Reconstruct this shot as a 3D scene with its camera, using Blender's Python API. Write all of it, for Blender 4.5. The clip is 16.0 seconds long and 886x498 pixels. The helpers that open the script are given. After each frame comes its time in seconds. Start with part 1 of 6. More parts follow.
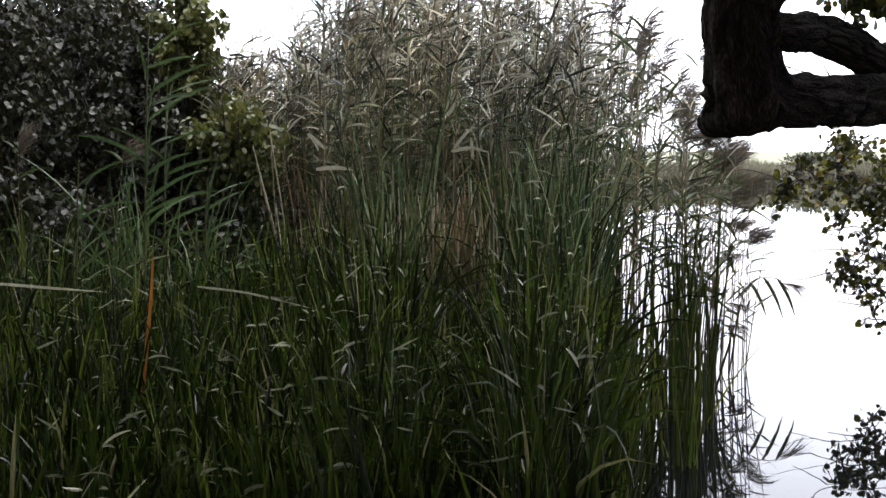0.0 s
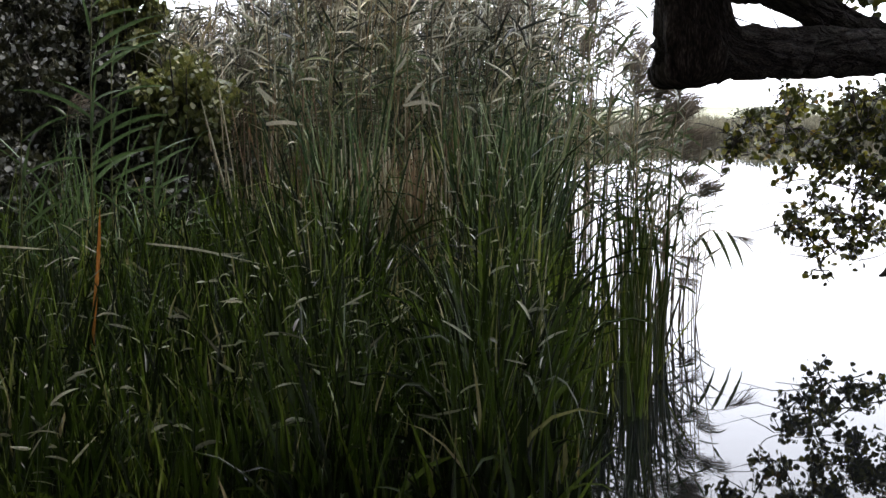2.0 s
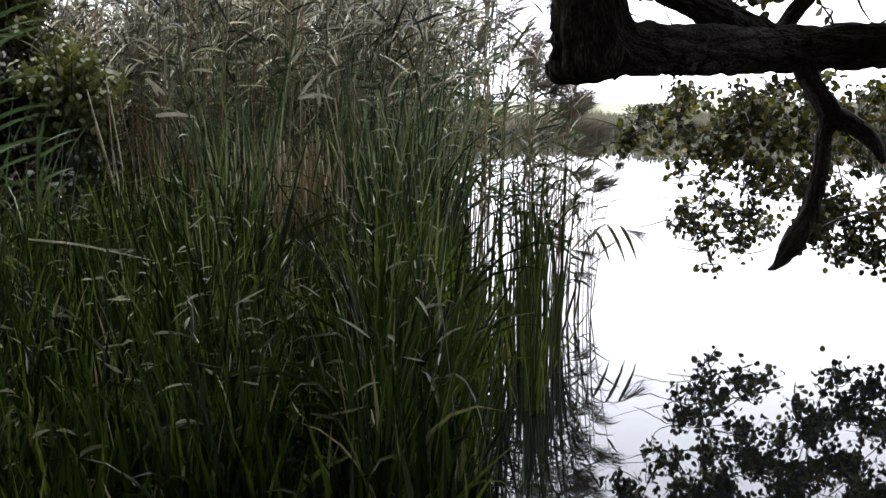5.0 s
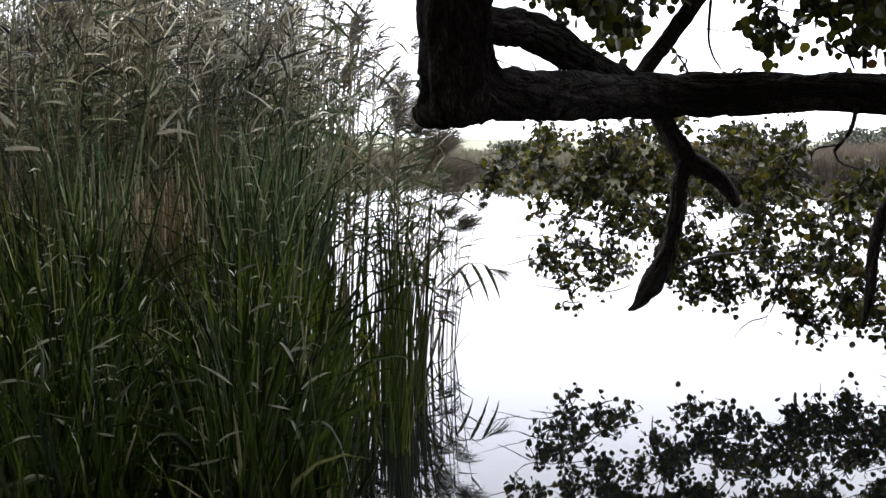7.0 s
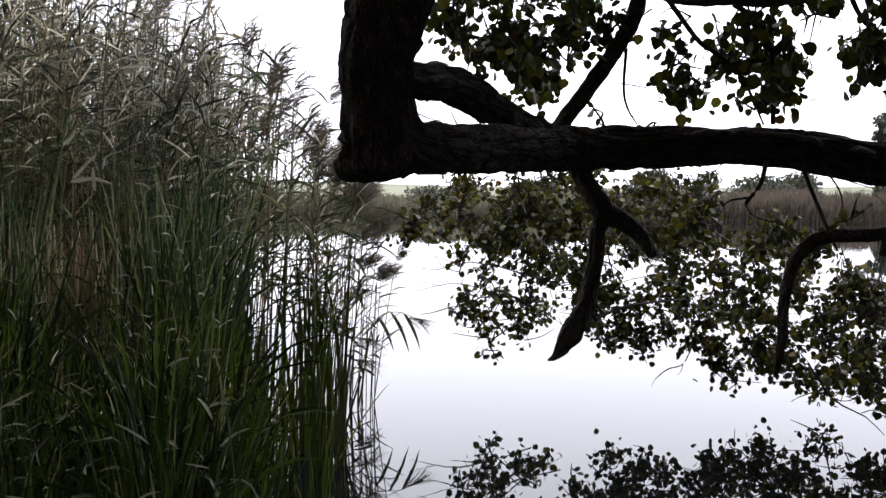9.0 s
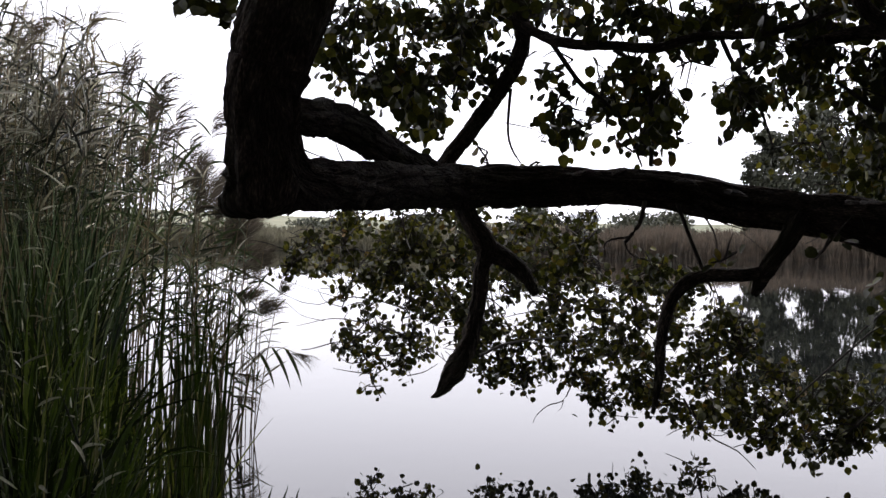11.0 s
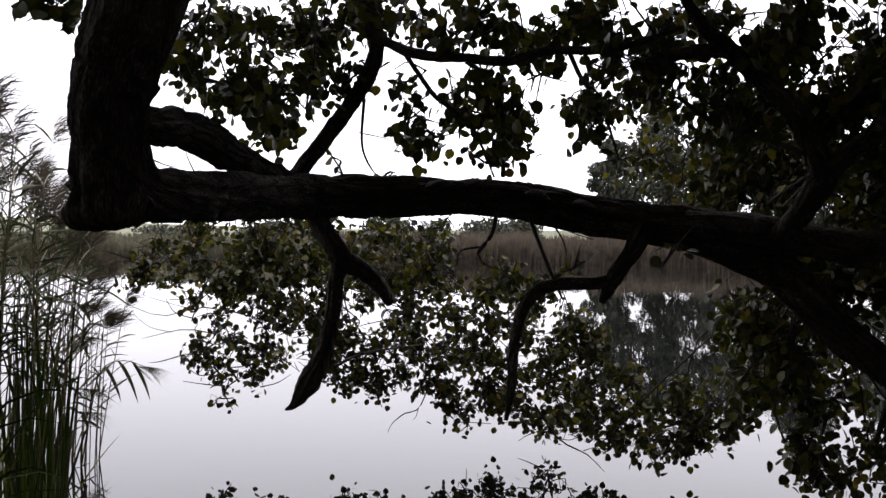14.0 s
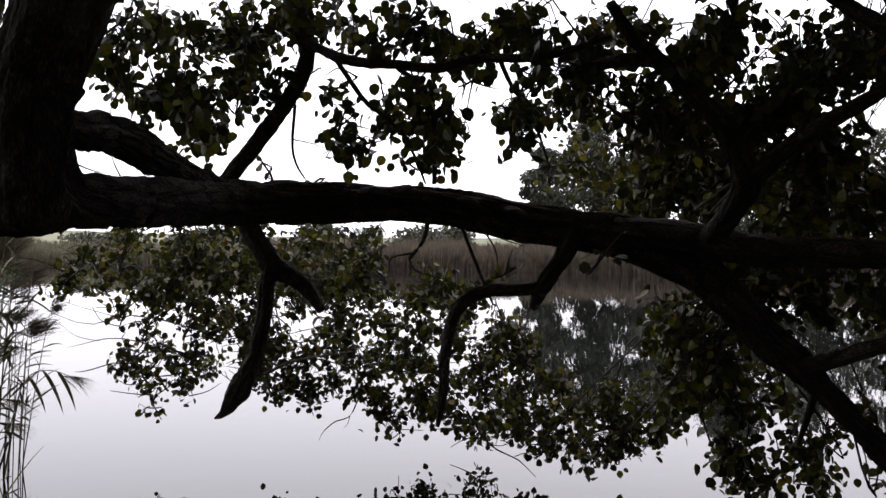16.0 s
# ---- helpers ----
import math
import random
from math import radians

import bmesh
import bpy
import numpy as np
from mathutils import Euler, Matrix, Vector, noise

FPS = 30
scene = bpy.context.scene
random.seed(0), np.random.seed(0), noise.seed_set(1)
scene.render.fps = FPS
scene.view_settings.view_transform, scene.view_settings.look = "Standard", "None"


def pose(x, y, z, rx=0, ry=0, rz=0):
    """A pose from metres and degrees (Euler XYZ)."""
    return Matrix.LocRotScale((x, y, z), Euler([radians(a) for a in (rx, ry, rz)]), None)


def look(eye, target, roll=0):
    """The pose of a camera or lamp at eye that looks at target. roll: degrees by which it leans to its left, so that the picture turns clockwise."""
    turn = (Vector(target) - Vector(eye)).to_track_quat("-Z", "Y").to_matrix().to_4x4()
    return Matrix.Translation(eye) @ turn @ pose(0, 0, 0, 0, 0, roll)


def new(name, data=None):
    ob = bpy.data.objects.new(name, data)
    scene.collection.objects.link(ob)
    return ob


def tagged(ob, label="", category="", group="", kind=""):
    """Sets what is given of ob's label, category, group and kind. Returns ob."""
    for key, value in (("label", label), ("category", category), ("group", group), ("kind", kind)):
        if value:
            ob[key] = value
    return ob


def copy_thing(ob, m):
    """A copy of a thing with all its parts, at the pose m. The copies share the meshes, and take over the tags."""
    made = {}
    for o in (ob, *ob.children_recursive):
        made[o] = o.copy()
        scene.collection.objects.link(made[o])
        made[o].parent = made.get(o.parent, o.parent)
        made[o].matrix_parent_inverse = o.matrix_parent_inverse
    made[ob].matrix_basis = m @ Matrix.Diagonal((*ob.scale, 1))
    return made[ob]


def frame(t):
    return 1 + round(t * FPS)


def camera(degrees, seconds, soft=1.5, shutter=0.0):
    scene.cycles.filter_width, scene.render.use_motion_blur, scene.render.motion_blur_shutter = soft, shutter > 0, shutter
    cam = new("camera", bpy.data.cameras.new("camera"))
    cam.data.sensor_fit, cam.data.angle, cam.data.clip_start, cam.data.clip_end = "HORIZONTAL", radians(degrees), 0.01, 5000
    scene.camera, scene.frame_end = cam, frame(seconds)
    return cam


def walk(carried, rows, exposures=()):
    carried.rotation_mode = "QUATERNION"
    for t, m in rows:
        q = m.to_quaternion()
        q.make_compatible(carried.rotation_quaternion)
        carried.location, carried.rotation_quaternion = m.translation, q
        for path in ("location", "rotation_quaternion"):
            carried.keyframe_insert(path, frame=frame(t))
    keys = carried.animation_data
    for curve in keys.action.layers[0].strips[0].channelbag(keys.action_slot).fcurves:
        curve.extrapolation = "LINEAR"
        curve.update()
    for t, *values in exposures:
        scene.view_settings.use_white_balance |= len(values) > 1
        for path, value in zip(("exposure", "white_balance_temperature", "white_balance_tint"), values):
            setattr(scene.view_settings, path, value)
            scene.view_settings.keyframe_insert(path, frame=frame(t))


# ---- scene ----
import collections
import itertools

# Edge of a lake under an overcast sky: reed bed, leaning alder, far bank.
cam = camera(44.5, 16.0, soft=1.5)
walk(cam, [
    (0.0, pose(0.011, -0.100, 1.199, 86.046, 0.715, 0.161)),
    (0.5, pose(0.013, -0.096, 1.198, 84.895, 0.714, -0.664)),
    (1.0, pose(0.014, -0.092, 1.194, 84.409, 0.964, -1.149)),
    (1.5, pose(0.017, -0.091, 1.194, 84.178, 0.871, -1.845)),
    (2.0, pose(0.018, -0.089, 1.190, 83.704, 0.922, -2.317)),
    (2.5, pose(0.017, -0.088, 1.191, 83.336, 0.979, -2.672)),
    (3.0, pose(0.018, -0.085, 1.188, 83.253, 0.849, -3.446)),
    (5.5, pose(0.020, -0.032, 1.191, 83.427, 0.422, -8.946)),
    (6.0, pose(0.017, -0.026, 1.196, 84.216, 0.463, -10.321)),
    (6.5, pose(0.014, -0.017, 1.204, 84.339, 0.243, -12.640)),
    (7.0, pose(0.014, -0.008, 1.214, 85.107, -0.387, -14.983)),
    (7.5, pose(0.011, -0.008, 1.226, 86.565, -0.233, -15.559)),
    (8.0, pose(0.004, -0.007, 1.235, 87.023, 0.054, -16.840)),
    (8.5, pose(0.005, -0.002, 1.237, 87.531, -0.184, -18.040)),
    (9.0, pose(0.002, -0.002, 1.238, 87.517, -0.575, -19.346)),
    (9.5, pose(-0.000, 0.002, 1.241, 88.189, -0.961, -21.030)),
    (12.0, pose(-0.007, 0.014, 1.261, 89.493, -1.448, -28.275)),
    (12.5, pose(-0.003, 0.016, 1.264, 89.407, -1.612, -29.592)),
    (13.0, pose(-0.007, 0.014, 1.263, 89.937, -1.240, -30.402)),
    (13.5, pose(-0.008, 0.016, 1.265, 90.114, -0.981, -31.455)),
    (14.0, pose(-0.011, 0.017, 1.267, 89.860, -1.092, -33.372)),
    (14.5, pose(-0.007, 0.018, 1.265, 90.265, -1.281, -34.674)),
    (15.0, pose(-0.010, 0.011, 1.263, 90.574, -1.092, -35.372)),
    (15.5, pose(-0.010, 0.010, 1.263, 90.590, -0.795, -36.038)),
    (16.0, pose(-0.006, 0.012, 1.263, 90.325, -1.035, -36.909)),
], exposures=[(0.0, 0.66, 6600, 11), (3.0, 0.72, 6600, 11), (6.0, 0.62, 6600, 11), (7.5, 0.42, 6600, 12), (9.0, 0.0, 6700, 13), (12.5, -0.46, 6900, 15), (16.0, -0.48, 6950, 15)])

# ---------------------------------------------------------------- sky and sun
SUN_ELEVATION, SUN_BEARING = radians(62), radians(60)
world = bpy.data.worlds.new("overcast_sky")
scene.world = world
world.use_nodes = True
wn = world.node_tree
wn.nodes.clear()
sky = wn.nodes.new("ShaderNodeTexSky")
sky.sky_type, sky.sun_disc = "NISHITA", False
sky.sun_elevation, sky.sun_rotation = SUN_ELEVATION, SUN_BEARING
sky.air_density, sky.dust_density = 1.0, 4.0
cloud = wn.nodes.new("ShaderNodeMix")
cloud.data_type = "RGBA"
cloud.inputs["Factor"].default_value = 0.82
cloud.inputs["B"].default_value = (19.0, 19.8, 22.3, 1)
shine = wn.nodes.new("ShaderNodeBackground")
shine.inputs["Strength"].default_value = 0.13
sky_out = wn.nodes.new("ShaderNodeOutputWorld")
wn.links.new(sky.outputs["Color"], cloud.inputs["A"])
heading = wn.nodes.new("ShaderNodeTexCoord")
height = wn.nodes.new("ShaderNodeSeparateXYZ")
rise = wn.nodes.new("ShaderNodeMapRange")
rise.inputs["To Min"].default_value, rise.inputs["To Max"].default_value = 1.1, 1.4
overcast = wn.nodes.new("ShaderNodeVectorMath")
overcast.operation = "SCALE"
wn.links.new(heading.outputs["Generated"], height.inputs["Vector"])
wn.links.new(height.outputs["Z"], rise.inputs["Value"])
wn.links.new(cloud.outputs["Result"], overcast.inputs[0])
wn.links.new(rise.outputs["Result"], overcast.inputs["Scale"])
wn.links.new(overcast.outputs["Vector"], shine.inputs["Color"])
wn.links.new(shine.outputs["Background"], sky_out.inputs["Surface"])

sun = new("sun", bpy.data.lights.new("sun", "SUN"))
sun.data.energy, sun.data.angle, sun.data.color = 0.7, radians(25), (1.0, 0.96, 0.9)
sun_from = Vector((math.sin(SUN_BEARING) * math.cos(SUN_ELEVATION), math.cos(SUN_BEARING) * math.cos(SUN_ELEVATION), math.sin(SUN_ELEVATION)))
sun.matrix_world = look(sun_from * 50, (0, 0, 0))

# ---------------------------------------------------------------- materials
def material(name):
    m = bpy.data.materials.new(name)
    m.use_nodes = True
    t = m.node_tree
    return m, t, t.nodes["Principled BSDF"]


def node(t, kind, **values):
    n = t.nodes.new(kind)
    for key, value in values.items():
        n.inputs[key].default_value = value
    return n


def ramp(t, source, stops):
    r = t.nodes.new("ShaderNodeValToRGB")
    while len(r.color_ramp.elements) < len(stops):
        r.color_ramp.elements.new(0.5)
    for e, (at, c) in zip(r.color_ramp.elements, stops):
        e.position, e.color = at, (*c, 1)
    t.links.new(source, r.inputs["Fac"])
    return r.outputs["Color"]


def mixed(t, a, b, fac, mode="MIX"):
    m = t.nodes.new("ShaderNodeMix")
    m.data_type, m.blend_type = "RGBA", mode
    for value, slot in ((a, "A"), (b, "B")):
        if isinstance(value, tuple):
            m.inputs[slot].default_value = (*value, 1)
        else:
            t.links.new(value, m.inputs[slot])
    if isinstance(fac, float):
        m.inputs["Factor"].default_value = fac
    else:
        t.links.new(fac, m.inputs["Factor"])
    return m.outputs["Result"]


def blade_material(name, stops, rough=0.42, through_light=0.18, grain=(60, 60, 4), gloss=0.5):
    """Leaves and stalks: a colour for each island, with streaks, spots and some light coming through."""
    m, t, b = material(name)
    geo = t.nodes.new("ShaderNodeNewGeometry")
    col = ramp(t, geo.outputs["Random Per Island"], stops)
    tex = t.nodes.new("ShaderNodeTexCoord")
    mp = t.nodes.new("ShaderNodeMapping")
    mp.inputs["Scale"].default_value = grain
    t.links.new(tex.outputs["Object"], mp.inputs["Vector"])
    fine = node(t, "ShaderNodeTexNoise", Scale=3.0, Detail=3.0)
    t.links.new(mp.outputs["Vector"], fine.inputs["Vector"])
    broad = node(t, "ShaderNodeTexNoise", Scale=1.1, Detail=2.0)
    t.links.new(tex.outputs["Object"], broad.inputs["Vector"])
    streak = ramp(t, fine.outputs["Fac"], [(0.3, (0.62, 0.6, 0.55)), (0.7, (1.25, 1.22, 1.1))])
    patch = ramp(t, broad.outputs["Fac"], [(0.3, (0.75, 0.78, 0.75)), (0.7, (1.2, 1.15, 1.0))])
    col = mixed(t, mixed(t, col, streak, 1.0, "MULTIPLY"), patch, 1.0, "MULTIPLY")
    t.links.new(col, b.inputs["Base Color"])
    b.inputs["Roughness"].default_value = rough
    b.inputs["Specular IOR Level"].default_value = gloss
    out = t.nodes["Material Output"]
    back = t.nodes.new("ShaderNodeBsdfTranslucent")
    t.links.new(col, back.inputs["Color"])
    mx = t.nodes.new("ShaderNodeMixShader")
    mx.inputs["Fac"].default_value = through_light
    t.links.new(b.outputs["BSDF"], mx.inputs[1])
    t.links.new(back.outputs["BSDF"], mx.inputs[2])
    t.links.new(mx.outputs["Shader"], out.inputs["Surface"])
    return m


def bark_material():
    """Furrowed grey-brown bark; the attribute 'grain' runs round and along each limb in metres."""
    m, t, b = material("alder_bark")
    at = t.nodes.new("ShaderNodeAttribute")
    at.attribute_name = "grain"
    mp = t.nodes.new("ShaderNodeMapping")
    mp.inputs["Scale"].default_value = (40, 10, 1)
    t.links.new(at.outputs["Vector"], mp.inputs["Vector"])
    warp = node(t, "ShaderNodeTexNoise", Scale=1.5, Detail=3.0)
    t.links.new(mp.outputs["Vector"], warp.inputs["Vector"])
    bent = mixed(t, mp.outputs["Vector"], warp.outputs["Color"], 0.5)
    plates = node(t, "ShaderNodeTexVoronoi", Scale=1.0)
    plates.feature = "DISTANCE_TO_EDGE"
    t.links.new(bent, plates.inputs["Vector"])
    furrow = ramp(t, plates.outputs["Distance"], [(0.0, (0, 0, 0)), (0.22, (1, 1, 1))])
    fine = node(t, "ShaderNodeTexNoise", Scale=6.0, Detail=6.0)
    t.links.new(mp.outputs["Vector"], fine.inputs["Vector"])
    tone = ramp(t, fine.outputs["Fac"], [(0.3, (0.015, 0.011, 0.009)), (0.52, (0.05, 0.037, 0.03)), (0.72, (0.16, 0.125, 0.105))])
    tex = t.nodes.new("ShaderNodeTexCoord")
    moss = node(t, "ShaderNodeTexNoise", Scale=2.3, Detail=4.0)
    t.links.new(tex.outputs["Object"], moss.inputs["Vector"])
    where = ramp(t, moss.outputs["Fac"], [(0.52, (0, 0, 0)), (0.7, (0.6, 0.6, 0.6))])
    col = mixed(t, tone, (0.035, 0.04, 0.02), where)
    col = mixed(t, mixed(t, col, (0.4, 0.38, 0.36), 1.0, "MULTIPLY"), col, furrow)
    t.links.new(col, b.inputs["Base Color"])
    b.inputs["Roughness"].default_value = 0.92
    b.inputs["Specular IOR Level"].default_value = 0.25
    hgt = mixed(t, furrow, fine.outputs["Color"], 0.35)
    bump = node(t, "ShaderNodeBump", Strength=1.0, Distance=0.02)
    t.links.new(hgt, bump.inputs["Height"])
    t.links.new(bump.outputs["Normal"], b.inputs["Normal"])
    return m


def ground_material():
    m, t, b = material("lakeside_ground")
    tex = t.nodes.new("ShaderNodeTexCoord")
    big = node(t, "ShaderNodeTexNoise", Scale=0.03, Detail=5.0)
    small = node(t, "ShaderNodeTexNoise", Scale=9.0, Detail=6.0)
    for n in (big, small):
        t.links.new(tex.outputs["Object"], n.inputs["Vector"])
    mud = ramp(t, small.outputs["Fac"], [(0.3, (0.018, 0.014, 0.01)), (0.7, (0.06, 0.048, 0.032))])
    field = ramp(t, big.outputs["Fac"], [(0.35, (0.12, 0.14, 0.075)), (0.5, (0.2, 0.19, 0.12)), (0.65, (0.1, 0.13, 0.07))])
    sep = t.nodes.new("ShaderNodeSeparateXYZ")
    t.links.new(tex.outputs["Object"], sep.inputs["Vector"])
    reach = t.nodes.new("ShaderNodeMapRange")
    reach.inputs["From Min"].default_value, reach.inputs["From Max"].default_value = 20.0, 50.0
    t.links.new(sep.outputs["Y"], reach.inputs["Value"])
    col = mixed(t, mud, field, reach.outputs["Result"])
    t.links.new(col, b.inputs["Base Color"])
    b.inputs["Roughness"].default_value = 0.95
    bump = node(t, "ShaderNodeBump", Strength=0.6, Distance=0.03)
    t.links.new(small.outputs["Fac"], bump.inputs["Height"])
    t.links.new(bump.outputs["Normal"], b.inputs["Normal"])
    return m


def water_material():
    """Still, dark lake water with the faintest ripple."""
    m, t, b = material("lake_water")
    tex = t.nodes.new("ShaderNodeTexCoord")
    murk = node(t, "ShaderNodeTexNoise", Scale=0.4, Detail=3.0)
    t.links.new(tex.outputs["Object"], murk.inputs["Vector"])
    t.links.new(ramp(t, murk.outputs["Fac"], [(0.3, (0.004, 0.005, 0.005)), (0.7, (0.008, 0.009, 0.009))]), b.inputs["Base Color"])
    b.inputs["Roughness"].default_value = 0.015
    b.inputs["IOR"].default_value = 1.333
    rip = node(t, "ShaderNodeTexNoise", Scale=2.6, Detail=2.0)
    t.links.new(tex.outputs["Object"], rip.inputs["Vector"])
    bump = node(t, "ShaderNodeBump", Strength=0.05, Distance=0.012)
    t.links.new(rip.outputs["Fac"], bump.inputs["Height"])
    t.links.new(bump.outputs["Normal"], b.inputs["Normal"])
    return m


def plain_material(name, a, b_colour, rough=0.8, scale=4.0):
    m, t, b = material(name)
    tex = t.nodes.new("ShaderNodeTexCoord")
    n = node(t, "ShaderNodeTexNoise", Scale=scale, Detail=5.0)
    t.links.new(tex.outputs["Object"], n.inputs["Vector"])
    t.links.new(ramp(t, n.outputs["Fac"], [(0.35, a), (0.65, b_colour)]), b.inputs["Base Color"])
    b.inputs["Roughness"].default_value = rough
    return m


BARK = bark_material()
GROUND = ground_material()
WATER = water_material()
ALDER_LEAF = blade_material("alder_leaf", [(0.0, (0.02, 0.023, 0.007)), (0.42, (0.04, 0.048, 0.01)), (0.75, (0.088, 0.096, 0.016)), (0.95, (0.2, 0.19, 0.028)), (1.0, (0.17, 0.1, 0.03))], 0.42, 0.3, (30, 30, 30), 0.35)
TWIG = plain_material("twig_bark", (0.022, 0.018, 0.015), (0.055, 0.045, 0.038), 0.9, 30.0)
REED_LEAF = blade_material("reed_leaf", [(0.0, (0.016, 0.019, 0.014)), (0.3, (0.045, 0.052, 0.038)), (0.46, (0.18, 0.188, 0.155)), (0.64, (0.57, 0.57, 0.51)), (0.95, (0.86, 0.86, 0.82)), (1.0, (0.42, 0.35, 0.17))], 0.3, 0.08)
REED_STEM = blade_material("reed_stem", [(0.0, (0.05, 0.05, 0.03)), (0.3, (0.125, 0.115, 0.068)), (0.65, (0.3, 0.22, 0.148)), (1.0, (0.165, 0.16, 0.08))], 0.5, 0.0)
PLUME = blade_material("reed_plume", [(0.0, (0.075, 0.064, 0.056)), (1.0, (0.21, 0.18, 0.155))], 0.85, 0.4)
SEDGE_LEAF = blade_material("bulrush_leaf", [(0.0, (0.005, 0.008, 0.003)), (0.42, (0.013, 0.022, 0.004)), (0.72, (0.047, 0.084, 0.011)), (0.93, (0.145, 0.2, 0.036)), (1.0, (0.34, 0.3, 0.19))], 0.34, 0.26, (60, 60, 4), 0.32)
BLUE_BLADE = blade_material("grey_green_blade", [(0.0, (0.012, 0.025, 0.010)), (0.35, (0.032, 0.065, 0.026)), (0.6, (0.095, 0.155, 0.066)), (0.93, (0.24, 0.31, 0.18)), (1.0, (0.34, 0.31, 0.2))], 0.34, 0.22, (60, 60, 4), 0.35)
REED_GREEN = blade_material("green_reed_leaf", [(0.0, (0.016, 0.03, 0.012)), (0.35, (0.05, 0.085, 0.034)), (0.7, (0.13, 0.185, 0.085)), (0.92, (0.32, 0.36, 0.23)), (1.0, (0.46, 0.4, 0.24))], 0.3, 0.16)
FRESH_BLADE = blade_material("yellow_green_sedge", [(0.0, (0.012, 0.02, 0.004)), (0.38, (0.035, 0.058, 0.009)), (0.72, (0.1, 0.155, 0.02)), (0.95, (0.23, 0.27, 0.055)), (1.0, (0.34, 0.26, 0.12))], 0.36, 0.28, (60, 60, 4), 0.32)
DEAD_BLADE = blade_material("dead_orange_blade", [(0.0, (0.42, 0.16, 0.03)), (1.0, (0.5, 0.2, 0.04))], 0.5, 0.3)
# withered tones, pale enough to stand in for highlights on the bulrush blades
DRY_GLINT = blade_material("withered_glint_blade", [(0.0, (0.1, 0.1, 0.075)), (0.5, (0.26, 0.27, 0.22)), (1.0, (0.55, 0.56, 0.5))], 0.4, 0.15)
STRAW = blade_material("dry_straw", [(0.0, (0.5, 0.48, 0.42)), (1.0, (0.62, 0.6, 0.54))], 0.6, 0.2)
BUSH_LEAF = blade_material("shrub_leaf", [(0.0, (0.011, 0.013, 0.007)), (0.5, (0.024, 0.026, 0.013)), (0.9, (0.05, 0.051, 0.027)), (1.0, (0.08, 0.078, 0.05))], 0.42, 0.2, (30, 30, 30), 0.4)
BRIGHT_LEAF = blade_material("yellow_green_leaf", [(0.0, (0.05, 0.06, 0.02)), (0.5, (0.11, 0.13, 0.035)), (1.0, (0.2, 0.2, 0.07))], 0.42, 0.35, (30, 30, 30))
FAR_REED = blade_material("far_reed", [(0.0, (0.1, 0.082, 0.073)), (0.5, (0.11, 0.091, 0.082)), (1.0, (0.12, 0.102, 0.092))], 0.9, 0.5, (0.5, 0.5, 0.5))
FAR_SEDGE = blade_material("far_sedge", [(0.0, (0.12, 0.116, 0.094)), (0.5, (0.145, 0.14, 0.113)), (1.0, (0.17, 0.162, 0.132))], 0.9, 0.5, (0.5, 0.5, 0.5))
OLD_STALK = blade_material("old_reed_stalk", [(0.0, (0.11, 0.07, 0.042)), (0.45, (0.24, 0.155, 0.1)), (0.7, (0.36, 0.3, 0.23)), (1.0, (0.62, 0.6, 0.55))], 0.45, 0.0)
WET_STALK = blade_material("wet_reed_stalk", [(0.0, (0.035, 0.042, 0.013)), (0.5, (0.085, 0.095, 0.028)), (0.85, (0.16, 0.15, 0.045)), (1.0, (0.24, 0.24, 0.07))], 0.45, 0.0)
FAR_LEAF = blade_material("far_tree_leaf", [(0.0, (0.03, 0.037, 0.028)), (0.6, (0.045, 0.052, 0.037)), (1.0, (0.07, 0.077, 0.052))], 0.6, 0.2, (3, 3, 3))
WALL_PAINT = plain_material("pale_cladding", (0.7, 0.72, 0.74), (0.8, 0.81, 0.82), 0.5, 0.4)
ROOF_SHEET = plain_material("grey_roof_sheet", (0.3, 0.33, 0.36), (0.4, 0.42, 0.45), 0.5, 0.5)

# ---------------------------------------------------------------- mesh helpers
RNG = np.random.default_rng(7)


def mesh_object(name, verts, faces, mat, parent=None, label="", smooth=True, grain=None):
    me = bpy.data.meshes.new(name)
    me.from_pydata(np.asarray(verts, float).tolist(), [], faces if isinstance(faces, list) else np.asarray(faces).tolist())
    me.materials.append(mat)
    if smooth:
        me.polygons.foreach_set("use_smooth", [True] * len(me.polygons))
    if grain is not None:
        a = me.attributes.new("grain", "FLOAT_VECTOR", "POINT")
        a.data.foreach_set("vector", np.asarray(grain, np.float32).ravel())
    me.update()
    ob = new(name, me)
    if parent is not None:
        ob.parent = parent
    if label:
        tagged(ob, label)
    return ob


def empty(name, at):
    e = new(name)
    e.empty_display_size = 0.2
    e.location = at
    return e


